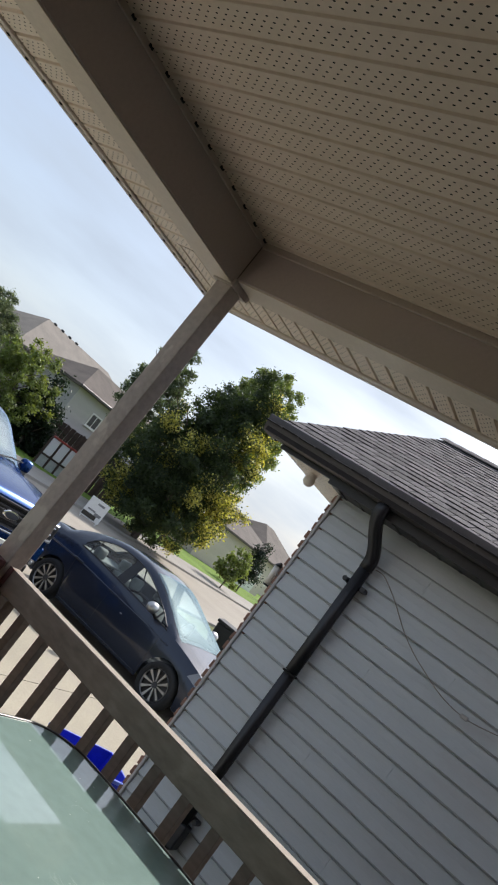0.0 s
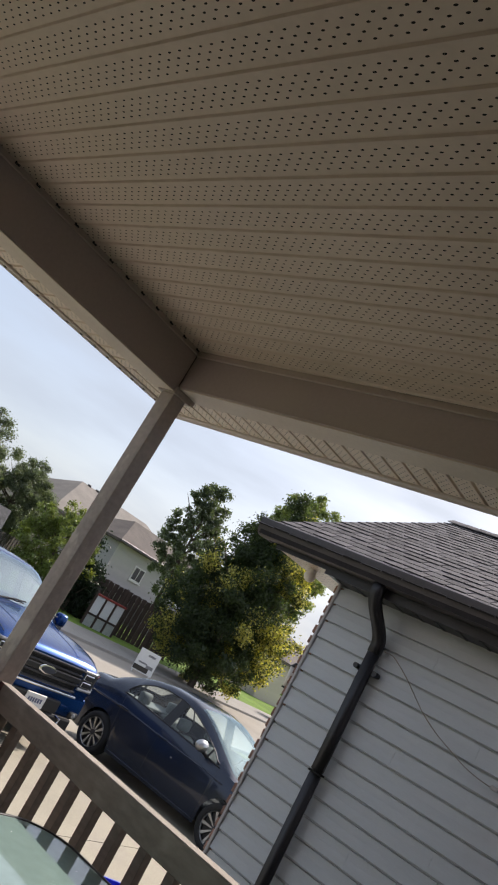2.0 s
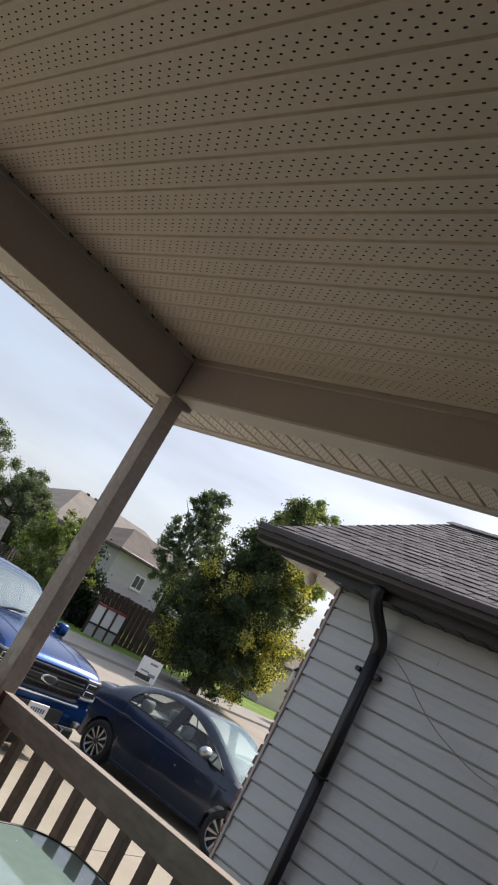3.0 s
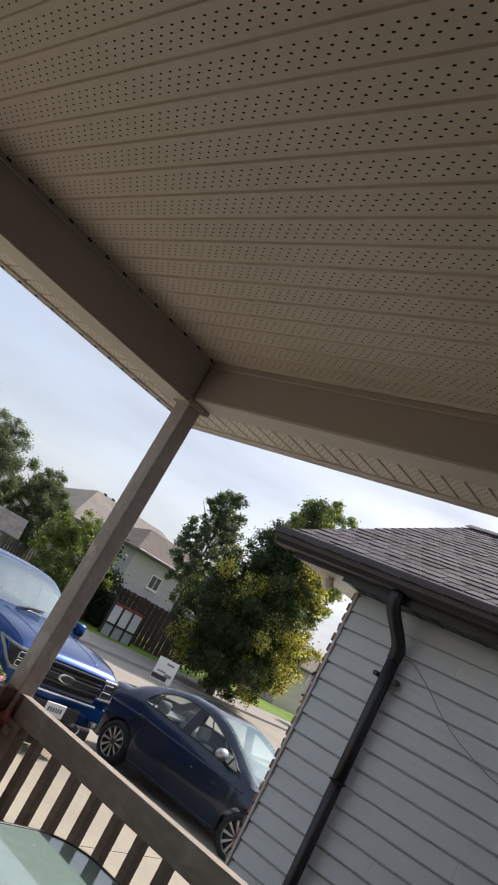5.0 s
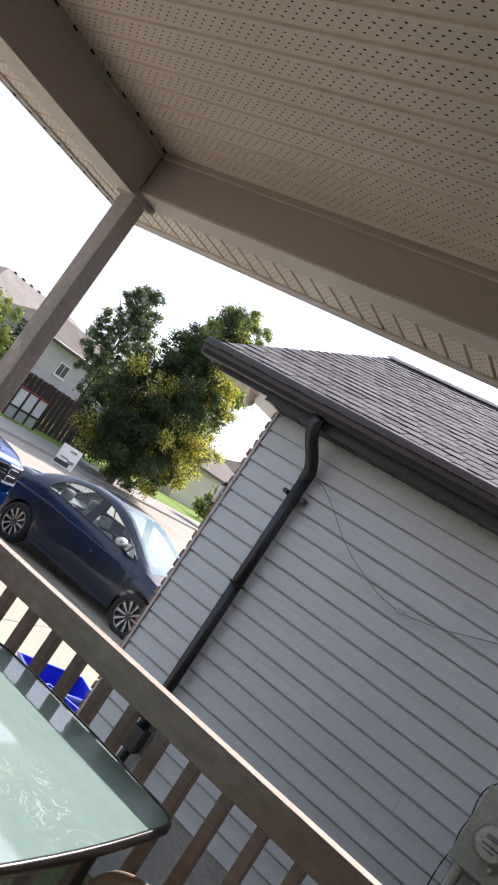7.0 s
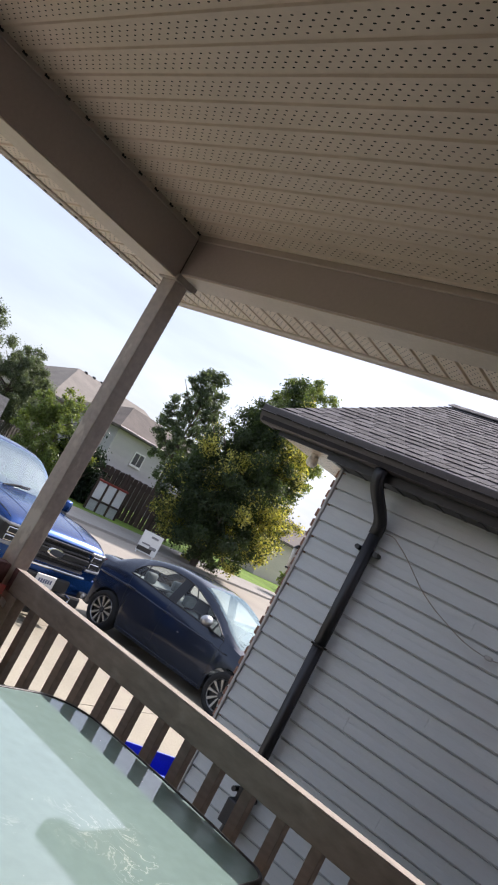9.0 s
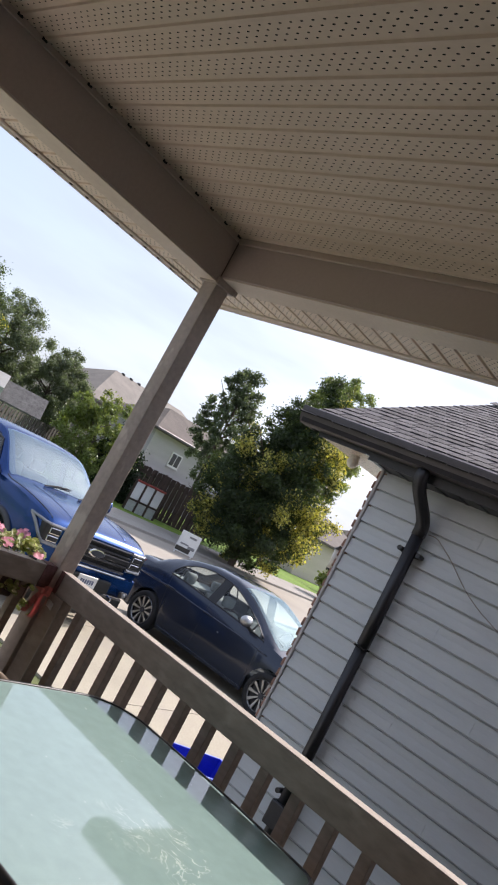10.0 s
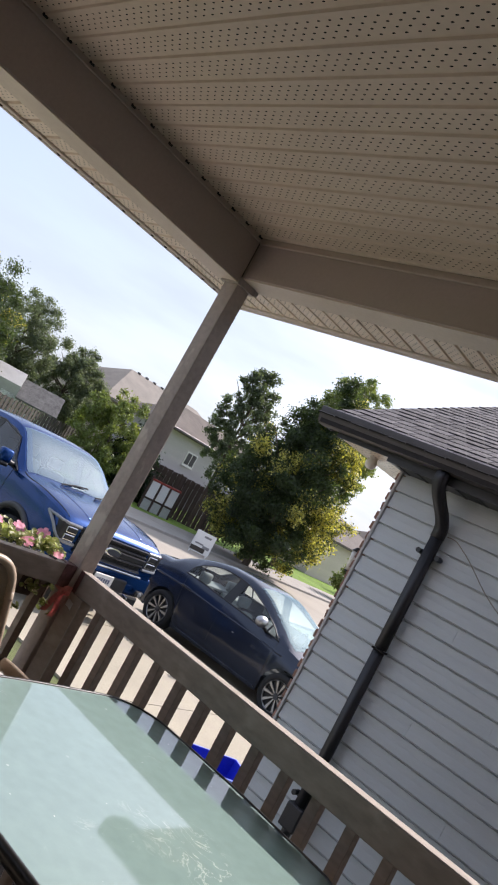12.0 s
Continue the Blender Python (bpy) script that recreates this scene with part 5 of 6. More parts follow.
def hip_roof(bm, a, b, eave, ridge, over=0.45, axis=1, inset=None):
    """A hipped roof over the rectangle a to b; the ridge runs along the axis."""
    x0, y0, x1, y1 = a[0] - over, a[1] - over, b[0] + over, b[1] + over
    half = (x1 - x0) / 2 if axis == 1 else (y1 - y0) / 2
    k = half if inset is None else inset
    c = [bm.verts.new(v) for v in ((x0, y0, eave), (x1, y0, eave), (x1, y1, eave), (x0, y1, eave))]
    lo = [bm.verts.new((v.co.x, v.co.y, eave - 0.18)) for v in c]
    if axis == 1:
        r = [bm.verts.new(((x0 + x1) / 2, y0 + k, ridge)), bm.verts.new(((x0 + x1) / 2, y1 - k, ridge))]
        fs = [(c[0], c[1], r[0]), (c[1], c[2], r[1], r[0]), (c[2], c[3], r[1]), (c[3], c[0], r[0], r[1])]
    else:
        r = [bm.verts.new((x0 + k, (y0 + y1) / 2, ridge)), bm.verts.new((x1 - k, (y0 + y1) / 2, ridge))]
        fs = [(c[0], c[1], r[1], r[0]), (c[1], c[2], r[1]), (c[2], c[3], r[0], r[1]), (c[3], c[0], r[0])]
    for f in fs:
        bm.faces.new(f)
    for i in range(4):
        bm.faces.new((c[i], c[(i + 1) % 4], lo[(i + 1) % 4], lo[i]))
    bm.faces.new(lo)
    bmesh.ops.recalc_face_normals(bm, faces=bm.faces[:])
    return bm


def window(parent, x, y0, y1, z0, z1, panes=2):
    """A window in a wall that faces +x."""
    f = part("window", boxed((x - 0.05, y0 - 0.07, z0 - 0.07), (x + 0.05, y1 + 0.07, z1 + 0.07), 0.01), M["whitetrim"], parent, "white framed window")
    w = (y1 - y0) / panes
    for k in range(panes):
        part("pane", boxed((x + 0.03, y0 + w * k + 0.03, z0 + 0.03), (x + 0.056, y0 + w * (k + 1) - 0.03, z1 - 0.03)), M["darkwin"], f)
    part("sill", boxed((x, y0 - 0.12, z0 - 0.13), (x + 0.12, y1 + 0.12, z0 - 0.07), 0.01), M["whitetrim"], f)
    return f


G = lie(-30) - 0.03
h = thing("grey_house", (0, 0, G), "grey sided house with a brown hipped roof across the street", "house")
part("wall", boxed((-41.2, 32.3, 0), (-35.6, 44.0, 4.95)), M["greywall"], h)
part("roof", hip_roof(bmesh.new(), (-41.2, 32.3), (-35.6, 44.0), 4.95, 6.75), M["shingle_far"], h, "brown shingle roof")
for y0, y1 in ((34.75, 35.75), (39.5, 41.0)):
    window(h, -35.6, y0, y1, 3.0, 3.9)
part("gutter", boxed((-35.18, 31.8, 4.80), (-35.05, 44.5, 4.98), 0.02), M["gutter"], h)
part("lean_to_roof", boxed((-35.6, 31.2, 1.85), (-33.8, 41.0, 2.05), 0.02), M["shingle_far"], h, "low dark lean-to roof")

h = thing("beige_house", (0, 0, G), "beige house with a tall sunlit hipped roof", "house")
part("wall", boxed((-53, 32.2, 0), (-43.8, 50.0, 4.9)), M["beigewall"], h)
part("roof", hip_roof(bmesh.new(), (-53, 32.2), (-43.8, 50.0), 4.9, 8.05, inset=4.95), mat("tan_shingle", (0.235, 0.21, 0.185), 0.9, vary=0.15, scale=1, fine=20, bump=0.4), h, "tan shingle roof")
window(h, -43.8, 33.4, 34.9, 2.6, 3.9)
for k in range(4):
    part("roof_vent", boxed((-48.55, 37.4 + 1.0 * k, 7.80), (-48.25, 37.65 + 1.0 * k, 8.16), 0.04), M["black"], h)

h = thing("far_bungalow", (0, 0, G), "low beige house with a brown roof beyond the lawn", "house")
part("wall", boxed((-38.5, 44.5, 0), (-28.6, 57.0, 3.3)), M["beigewall"], h)
part("roof", hip_roof(bmesh.new(), (-38.5, 44.5), (-28.6, 57.0), 3.35, 5.6, inset=5.5), M["shingle_far"], h, "brown shingle roof")
part("garage_door", boxed((-28.65, 51.5, 0.0), (-28.55, 55.5, 2.2), 0.01), M["whitetrim"], h, "white garage door")
h = thing("far_house", (0, 0, G), "small pale house with a brown roof farther along", "house")
part("wall", boxed((-42, 62.0, 0), (-33, 73.0, 3.6)), M["beigewall"], h)
part("roof", hip_roof(bmesh.new(), (-42, 62.0), (-33, 73.0), 3.65, 6.4), M["shingle_far"], h, "brown shingle roof")
window(h, -33, 64.0, 65.6, 1.2, 2.5)

# shed and board fence beyond the truck
sx, sy, sz = spot(58.2, 43)
shed = thing("garden_shed", (sx, sy, sz), "small pale garden shed with a grey shingle roof", "shed", turn=(0, 0, 58.2))
part("wall", boxed((-1.5, -1.2, 0), (1.5, 1.2, 1.9)), M["panel"], shed)
part("roof", prism(bmesh.new(), [(-1.5, 1.85), (0, 2.95), (1.5, 1.85), (1.5, 1.75), (0, 2.82), (-1.5, 1.75)], 0, -0.65, 1.75), mat("grey_shed_shingle", (0.13, 0.125, 0.125), 0.9, vary=0.3, scale=3, fine=12), shed, "grey shingle roof")


part("gable_wall", prism(bmesh.new(), [(-1.2, 0.0), (-1.2, 2.45), (0.0, 3.2), (1.2, 2.45), (1.2, 0.0)], 0, -2.4, -0.66), mat("pale_shed_siding", (0.42, 0.41, 0.40), 0.8, vary=0.12, scale=2, fine=20), shed, "pale taller end wall")


def board_fence(name, a, b, tall, wood, label, step=0.15):
    a, b = Vector(a), Vector(b)
    d = b - a
    n = int(d.length / step)
    f = thing(name, a, label, "fence", turn=(0, 0, math.degrees(math.atan2(d.y, d.x))))
    me = mesh_of(boxed((0, -0.012, 0.03), (step - 0.012, 0.012, tall), 0.004), "fence_board", wood)
    for k in range(n):
        placed("fence_board", me, f, (k * step, 0.03 * (k % 2), 0.02 * ((k * 7) % 3)))
    for z in (0.35, tall - 0.35):
        part("rail", boxed((0, 0.045, z), (d.length, 0.08, z + 0.09), 0.004), wood, f)
    pm = mesh_of(boxed((-0.05, 0.08, 0), (0.05, 0.17, tall + 0.08), 0.008), "fence_post", wood)
    for k in range(int(d.length / 2.4) + 1):
        placed("fence_post", pm, f, (k * 2.4, 0, 0))
    return f


board_fence("board_fence", spot(63.5, 29), spot(53.4, 38.5), 1.9, M["fence"], "weathered brown vertical board fence")
board_fence("board_fence", spot(48.6, 37.6), spot(40.5, 40.6), 2.35, M["fencedark"], "dark stained board fence in front of the grey house")

a = Vector(spot(47.3, 35.5))
b = Vector(spot(44.9, 36.6))
d = b - a
gate = thing("panel_gate", a, "white panelled gate between dark posts with red trim", "gate", turn=(0, 0, math.degrees(math.atan2(d.y, d.x))))
L = d.length
for k in range(4):
    x = L * k / 3
    part("post", boxed((x - 0.05, -0.05, 0), (x + 0.05, 0.05, 1.75), 0.01), M["fencedark"], gate)
for k in range(3):
    x = L * k / 3
    part("panel", boxed((x + 0.06, -0.02, 0.72), (x + L / 3 - 0.06, 0.02, 1.55), 0.01), M["panel"], gate)
    part("low_panel", boxed((x + 0.06, -0.02, 0.06), (x + L / 3 - 0.06, 0.02, 0.62), 0.01), mat("grey_panel", (0.45, 0.46, 0.47), 0.7), gate)
part("red_rail", boxed((0, -0.06, 1.56), (L, 0.04, 1.66), 0.01), M["redtrim"], gate)
part("mid_rail", boxed((0, -0.06, 0.63), (L, 0.04, 0.71), 0.01), M["fencedark"], gate)

# sign by the pavement
at = spot(41.6, 29.0)
sg = thing("lawn_sign", (at[0], at[1], lie(-17) + 0.0), "white printed board sign standing on the pavement", "sign", turn=(0, 0, 58))
part("board", boxed((-0.42, -0.015, 0.08), (0.42, 0.015, 0.92), 0.006), M["whitetrim"], sg)
part("dark_band", boxed((-0.415, -0.021, 0.12), (0.20, -0.0155, 0.30)), M["metalblack"], sg, "dark printed shape along the foot")
part("print", boxed((-0.05, -0.021, 0.72), (0.25, -0.0155, 0.80)), M["meterdark"], sg, "plain dark lines of print")
part("print", boxed((-0.30, -0.021, 0.40), (0.05, -0.0155, 0.46)), M["meterdark"], sg)
part("print", boxed((0.05, -0.021, 0.30), (0.34, -0.0155, 0.42)), M["meterdark"], sg)
for x in (-0.36, 0.36):
    part("leg", boxed((x - 0.02, 0.016, -0.02), (x + 0.02, 0.05, 0.9), 0.004), M["whitetrim"], sg)

# black wheeled bin at the neighbour's side
at = spot(28.6, 17)
wb = thing("wheeled_bin", at, "black wheeled refuse bin on the grass", "bin", turn=(0, 0, 20))
bm = boxed((-0.28, -0.3, 0.08), (0.28, 0.3, 0.98), 0.03, 2)
for v in bm.verts:
    v.co.x *= 0.8 + 0.2 * v.co.z
    v.co.y *= 0.8 + 0.2 * v.co.z
part("tub", bm, M["black"], wb)
part("lid", boxed((-0.31, -0.34, 0.98), (0.31, 0.33, 1.05), 0.02, 2), M["black"], wb)
part("label_patch", boxed((0.262, -0.1, 0.72), (0.275, 0.1, 0.86)), M["whitetrim"], wb, "pale sticker")
for s_ in (-1, 1):
    part("bin_wheel", rod(bmesh.new(), (-0.22, s_ * 0.24, 0.1), (-0.22, s_ * 0.29, 0.1), 0.1, None, 18), M["tyre"], wb)

# ---- on the porch ----
def table_glass():
    """Mint frosted glass: glossy skin, dried splashes and faint swirls."""
    m = mat("frosted_table_glass", (0.25, 0.36, 0.337), 0.04, vary=0.06, scale=3, fine=25, bump=0.0, spec=1.0)
    n, l = m.node_tree.nodes, m.node_tree.links
    b = n["Principled BSDF"]
    base = b.inputs["Base Color"].links[0].from_socket
    tc, nz, rp = n.new("ShaderNodeTexCoord"), n.new("ShaderNodeTexNoise"), n.new("ShaderNodeValToRGB")
    nz.inputs["Scale"].default_value, nz.inputs["Detail"].default_value, nz.inputs["Distortion"].default_value = 7.0, 4.0, 2.6
    e = rp.color_ramp.elements
    e[0].position, e[1].position = 0.485, 0.52
    e[1].color = (0, 0, 0, 1)
    mid = rp.color_ramp.elements.new(0.502)
    mid.color = (1, 1, 1, 1)
    e[0].color = (0, 0, 0, 1)
    patch, pr = n.new("ShaderNodeTexNoise"), n.new("ShaderNodeValToRGB")
    patch.inputs["Scale"].default_value = 3.4
    pr.color_ramp.elements[0].position, pr.color_ramp.elements[1].position = 0.56, 0.72
    mul, mix = n.new("ShaderNodeMath"), n.new("ShaderNodeMixRGB")
    mul.operation = "MULTIPLY"
    for node in (nz, patch):
        l.new(tc.outputs["Object"], node.inputs["Vector"])
    l.new(nz.outputs["Fac"], rp.inputs["Fac"])
    l.new(patch.outputs["Fac"], pr.inputs["Fac"])
    l.new(rp.outputs["Color"], mul.inputs[0])
    l.new(pr.outputs["Color"], mul.inputs[1])
    l.new(mul.outputs[0], mix.inputs[0])
    l.new(base, mix.inputs[1])
    mix.inputs[2].default_value = (0.60, 0.68, 0.65, 1)
    l.new(mix.outputs[0], b.inputs["Base Color"])
    return m


top_glass = table_glass()
worn(top_glass, (0.75, 0.80, 0.78), 55.0, 0.735, 0.75)
worn(top_glass, (0.03, 0.03, 0.03), 38.0, 0.775, 0.785)


def outline(hx, hy, radii, bow, n=7):
    """A rounded rectangle with slightly bowed sides."""
    pts = []
    for k, (sx, sy) in enumerate(((1, 1), (-1, 1), (-1, -1), (1, -1))):
        r, r2 = radii[k], radii[(k + 1) % 4]
        for i in range(n + 1):
            a = math.pi / 2 * (k + i / n)
            pts.append((sx * (hx - r) + r * math.cos(a), sy * (hy - r) + r * math.sin(a)))
        nx = ((-1, 1), (-1, -1), (1, -1), (1, 1))[k]
        p, q = pts[-1], (nx[0] * (hx - r2) + r2 * math.cos(math.pi / 2 * (k + 1)), nx[1] * (hy - r2) + r2 * math.sin(math.pi / 2 * (k + 1)))
        for i in range(1, 8):
            f = i / 8
            o = bow * math.sin(math.pi * f)
            c, s = math.cos(math.pi / 2 * (k + 1)), math.sin(math.pi / 2 * (k + 1))
            pts.append((p[0] + (q[0] - p[0]) * f + o * c, p[1] + (q[1] - p[1]) * f + o * s))
    return pts


def swept(ring, profile):
    """A band drawn round a closed outline; profile: steps outwards and heights."""
    bm = bmesh.new()
    n, rings = len(ring), []
    for i, p in enumerate(ring):
        a, b = Vector(ring[i - 1]), Vector(ring[(i + 1) % n])
        d = (b - a).normalized()
        out = Vector((d.y, -d.x))
        rings.append([bm.verts.new((p[0] + out.x * o, p[1] + out.y * o, z)) for o, z in profile])
    m = len(profile)
    for i in range(n):
        r, t = rings[i], rings[(i + 1) % n]
        for k in range(m):
            bm.faces.new((r[k], r[(k + 1) % m], t[(k + 1) % m], t[k]))
    bmesh.ops.recalc_face_normals(bm, faces=bm.faces[:])
    return bm


TX, TY, TH = 1.148, -0.552, 0.750
table = thing("patio_table", (TX, TY, 0), "glass-topped patio table with a dark metal rim beside the railing", "table")
ring = outline(0.468, 0.482, (0.065, 0.18, 0.12, 0.11), 0.014)
part("glass_top", prism(bmesh.new(), ring, 2, TH - 0.006, TH), top_glass, table, "mint frosted glass top with dried splashes")
part("rim", swept(ring, [(-0.002, TH - 0.024), (-0.002, TH + 0.001), (0.001, TH + 0.004), (0.007, TH + 0.004), (0.011, TH + 0.001), (0.014, TH - 0.006), (0.014, TH - 0.020), (0.010, TH - 0.027), (0.004, TH - 0.028)]), M["metalblack"], table, "dark metal rim", smooth=True).data.set_sharp_from_angle(angle=radians(50))
for sx in (-1, 1):
    for sy in (-1, 1):
        part("leg", tube(bmesh.new(), [(sx * 0.36, sy * 0.36, TH - 0.02), (sx * 0.37, sy * 0.37, 0.4), (sx * 0.42, sy * 0.42, 0.0)], 0.016, 8), M["metalblack"], table, smooth=True)
for a, b in (((-0.44, -0.36), (0.44, -0.36)), ((-0.44, 0.36), (0.44, 0.36))):
    part("cross_bar", tube(bmesh.new(), [(a[0], a[1], TH - 0.028), (b[0], b[1], TH - 0.028)], 0.010, 6), M["metalblack"], table)

M["chairframe"] = mat("tan_chair_frame", (0.46, 0.36, 0.27), 0.4, vary=0.1, scale=8, bump=0.08)
M["sling"] = mat("beige_sling", (0.50, 0.43, 0.34), 0.8, vary=0.12, scale=10, fine=300, bump=0.5, depth=0.001)


def chair(at, turn, label):
    """Patio chair: bent tube frame with looped arms and a fabric sling; it faces +x."""
    c = thing("patio_chair", at, label, "chair", "chairs round the table", turn=turn)
    for s_ in (-1, 1):
        y = s_ * 0.27
        part("arm", tube(bmesh.new(), eased([(-0.24, y, 0.615), (-0.10, y, 0.62), (0.12, y, 0.61), (0.22, y, 0.58), (0.265, y, 0.52), (0.26, y, 0.44), (0.25, y, 0.2), (0.26, y, 0.0)]), 0.017, 10, (1.0, 1.5)), M["chairframe"], c, smooth=True)
        part("back_leg", tube(bmesh.new(), eased([(-0.34, y, 0.0), (-0.27, y, 0.3), (-0.20, y, 0.42), (-0.25, y * 0.82, 0.64), (-0.30, y * 0.70, 0.86)]), 0.015, 8), M["chairframe"], c, smooth=True)
    part("back_bow", tube(bmesh.new(), eased([(-0.29, -0.19, 0.83), (-0.312, -0.186, 0.885), (-0.325, -0.165, 0.930), (-0.332, -0.125, 0.955), (-0.335, -0.06, 0.962), (-0.335, 0.06, 0.962), (-0.332, 0.125, 0.955), (-0.325, 0.165, 0.930), (-0.312, 0.186, 0.885), (-0.29, 0.19, 0.83)]), 0.016, 8), M["chairframe"], c, smooth=True)
    bm = bmesh.new()
    prof = [(0.25, 0.44), (0.10, 0.405), (-0.10, 0.395), (-0.20, 0.43), (-0.24, 0.60), (-0.29, 0.79), (-0.325, 0.945)]
    rows = []
    for x, z in prof:
        rows.append([bm.verts.new((x - 0.02 * math.cos(y / 0.25 * 1.4), y * (1 - 0.32 * max(0, (z - 0.45) / 0.6)), z - 0.02 * math.cos(y / 0.25 * 1.5))) for y in np.linspace(-0.255, 0.255, 7)])
    for a, b in zip(rows, rows[1:]):
        for j in range(6):
            bm.faces.new((a[j], a[j + 1], b[j + 1], b[j]))
    r = bmesh.ops.solidify(bm, geom=bm.faces[:], thickness=0.012)
    part("sling", bm, M["sling"], c, "beige fabric sling", smooth=True)
    part("front_bar", tube(bmesh.new(), [(0.25, -0.27, 0.43), (0.25, 0.27, 0.43)], 0.014, 8), M["chairframe"], c)
    return c


chair((1.83, -0.44, 0), (0, 0, 180), "tan patio chair with looped arms pushed to the table")
chair((0.520, -0.595, 0), (0, 0, 4), "beige sling patio chair on the far side of the table")
chair((1.15, -1.22, 0), (0, 0, 90), "tan patio chair at the near side of the table")

# flower box on the front railing
box_m = mat("planter_plastic", (0.10, 0.065, 0.05), 0.6, vary=0.15)
planter = thing("flower_box", (-0.17, -0.385, 0.765), "brown flower box with pink impatiens hung on the railing", "planter")
bm = boxed((-0.09, -0.36, 0), (0.075, 0.36, 0.16), 0.012, 2)
part("box", bm, box_m, planter)
part("soil", boxed((-0.08, -0.35, 0.15), (0.065, 0.35, 0.163)), mat("potting_soil", (0.035, 0.025, 0.02), 0.95, vary=0.3, bump=0.8), planter)
for y in (-0.25, 0.25):
    part("hook", tube(bmesh.new(), [(0.075, y, 0.13), (0.095, y, 0.18), (0.115, y, 0.205), (0.155, y, 0.208)], 0.005, 6), M["metalblack"], planter)
leafy = leaf_mat("variegated_leaf", (0.32, 0.36, 0.16), (1.2, 1.2, 0.7), (0.76, 0.73, 0.55), 0.06)
leafy.node_tree.nodes["Noise Texture"].inputs["Scale"].default_value = 60.0


def spray(name, centres, per, spread, size, seed, label):
    """Rounded cupped leaves, each a fan of faces."""
    rng = random.Random(seed)
    bm = bmesh.new()
    for c in centres:
        for k in range(per):
            p = Vector(c) + Vector((rng.gauss(0, spread), rng.gauss(0, spread), rng.gauss(0, spread * 0.55)))
            nrm = Vector((rng.gauss(0.35, 0.5), rng.gauss(-0.2, 0.5), 0.9)).normalized()
            t = nrm.orthogonal().normalized()
            t = Matrix.Rotation(rng.uniform(0, 6.28), 3, nrm) @ t
            s_ = nrm.cross(t)
            ln = size * rng.uniform(0.7, 1.25)
            rim_ = []
            for q in range(9):
                a_ = 2 * math.pi * q / 9
                r_ = ln * (0.5 + 0.10 * math.cos(a_))
                rim_.append(bm.verts.new(p + t * r_ * math.cos(a_) * 1.15 + s_ * r_ * math.sin(a_) * 0.8 + nrm * 0.10 * ln * abs(math.sin(a_))))
            mid = bm.verts.new(p - nrm * 0.004)
            for q in range(9):
                bm.faces.new((mid, rim_[q], rim_[(q + 1) % 9]))
    return part(name, bm, leafy, planter, label)


top_rows = [(-0.03 + random.uniform(-0.05, 0.05), -0.34 + 0.68 * k / 15, 0.205 + random.uniform(-0.012, 0.03)) for k in range(16)]
low_rows = [((0.086 if k % 3 else -0.11) + random.uniform(-0.006, 0.006), -0.33 + 0.70 * k / 17, random.uniform(-0.16, 0.09)) for k in range(18)]
spray("foliage", top_rows, 30, 0.032, 0.031, 5, "cream and green variegated leaves")
spray("trailing_foliage", low_rows, 16, 0.020, 0.030, 6, "green leaves trailing over the box")
stems = bmesh.new()
for k in range(10):
    y_ = -0.32 + 0.07 * k
    tube(stems, [(0.0, y_, 0.155), (-0.06, y_ + 0.01, 0.19), (-0.12, y_ + 0.02, 0.08), (-0.125, y_ + 0.015, -0.12)], 0.0025, 5)
part("stems", stems, leaf_mat("plant_stem", (0.12, 0.16, 0.07), (1.0, 1.0, 0.6)), planter)
pink = mat("pink_petal", (0.90, 0.36, 0.52), 0.6, vary=0.12, bump=0)
for k in range(9):
    y, x, z = -0.35 + 0.085 * k, random.uniform(-0.06, 0.08), 0.245 + random.uniform(-0.04, 0.03)
    if k == 8:
        x, z = 0.06, 0.20
    bm = bmesh.new()
    nrm = Vector((random.uniform(0.3, 0.8), random.uniform(-0.7, 0.0), 0.8)).normalized()
    t = nrm.orthogonal().normalized()
    s2 = nrm.cross(t)
    c0 = Vector((x, y, z))
    size = random.uniform(0.024, 0.030)
    for q in range(5):
        a = 2 * math.pi * q / 5
        tip, sd = t * math.cos(a) + s2 * math.sin(a), s2 * math.cos(a) - t * math.sin(a)
        ring_ = [c0, c0 + tip * size * 0.5 + sd * size * 0.42 + nrm * 0.002, c0 + tip * size * 0.95 + sd * size * 0.36 + nrm * 0.003, c0 + tip * size * 1.08, c0 + tip * size * 0.95 - sd * size * 0.36 + nrm * 0.003, c0 + tip * size * 0.5 - sd * size * 0.42 + nrm * 0.002]
        bm.faces.new([bm.verts.new(v) for v in ring_])
    part("flower", bm, pink, planter, "pink flower")

# red bow at the corner of the railing
red = mat("red_ribbon", (0.80, 0.31, 0.30), 0.5, vary=0.2, scale=20, bump=0.1)
bow = thing("ribbon_bow", (-0.012, -0.016, 0.857), "faded red ribbon bow tied to the railing post", "ribbon")


def band(bm, path, w, axis=(0, 0, 1)):
    ax = Vector(axis) * w / 2
    r = [(bm.verts.new(Vector(p) - ax), bm.verts.new(Vector(p) + ax)) for p in path]
    for a, b in zip(r, r[1:]):
        bm.faces.new((a[0], b[0], b[1], a[1]))
    bmesh.ops.solidify(bm, geom=bm.faces[:], thickness=0.0015)
    return bm


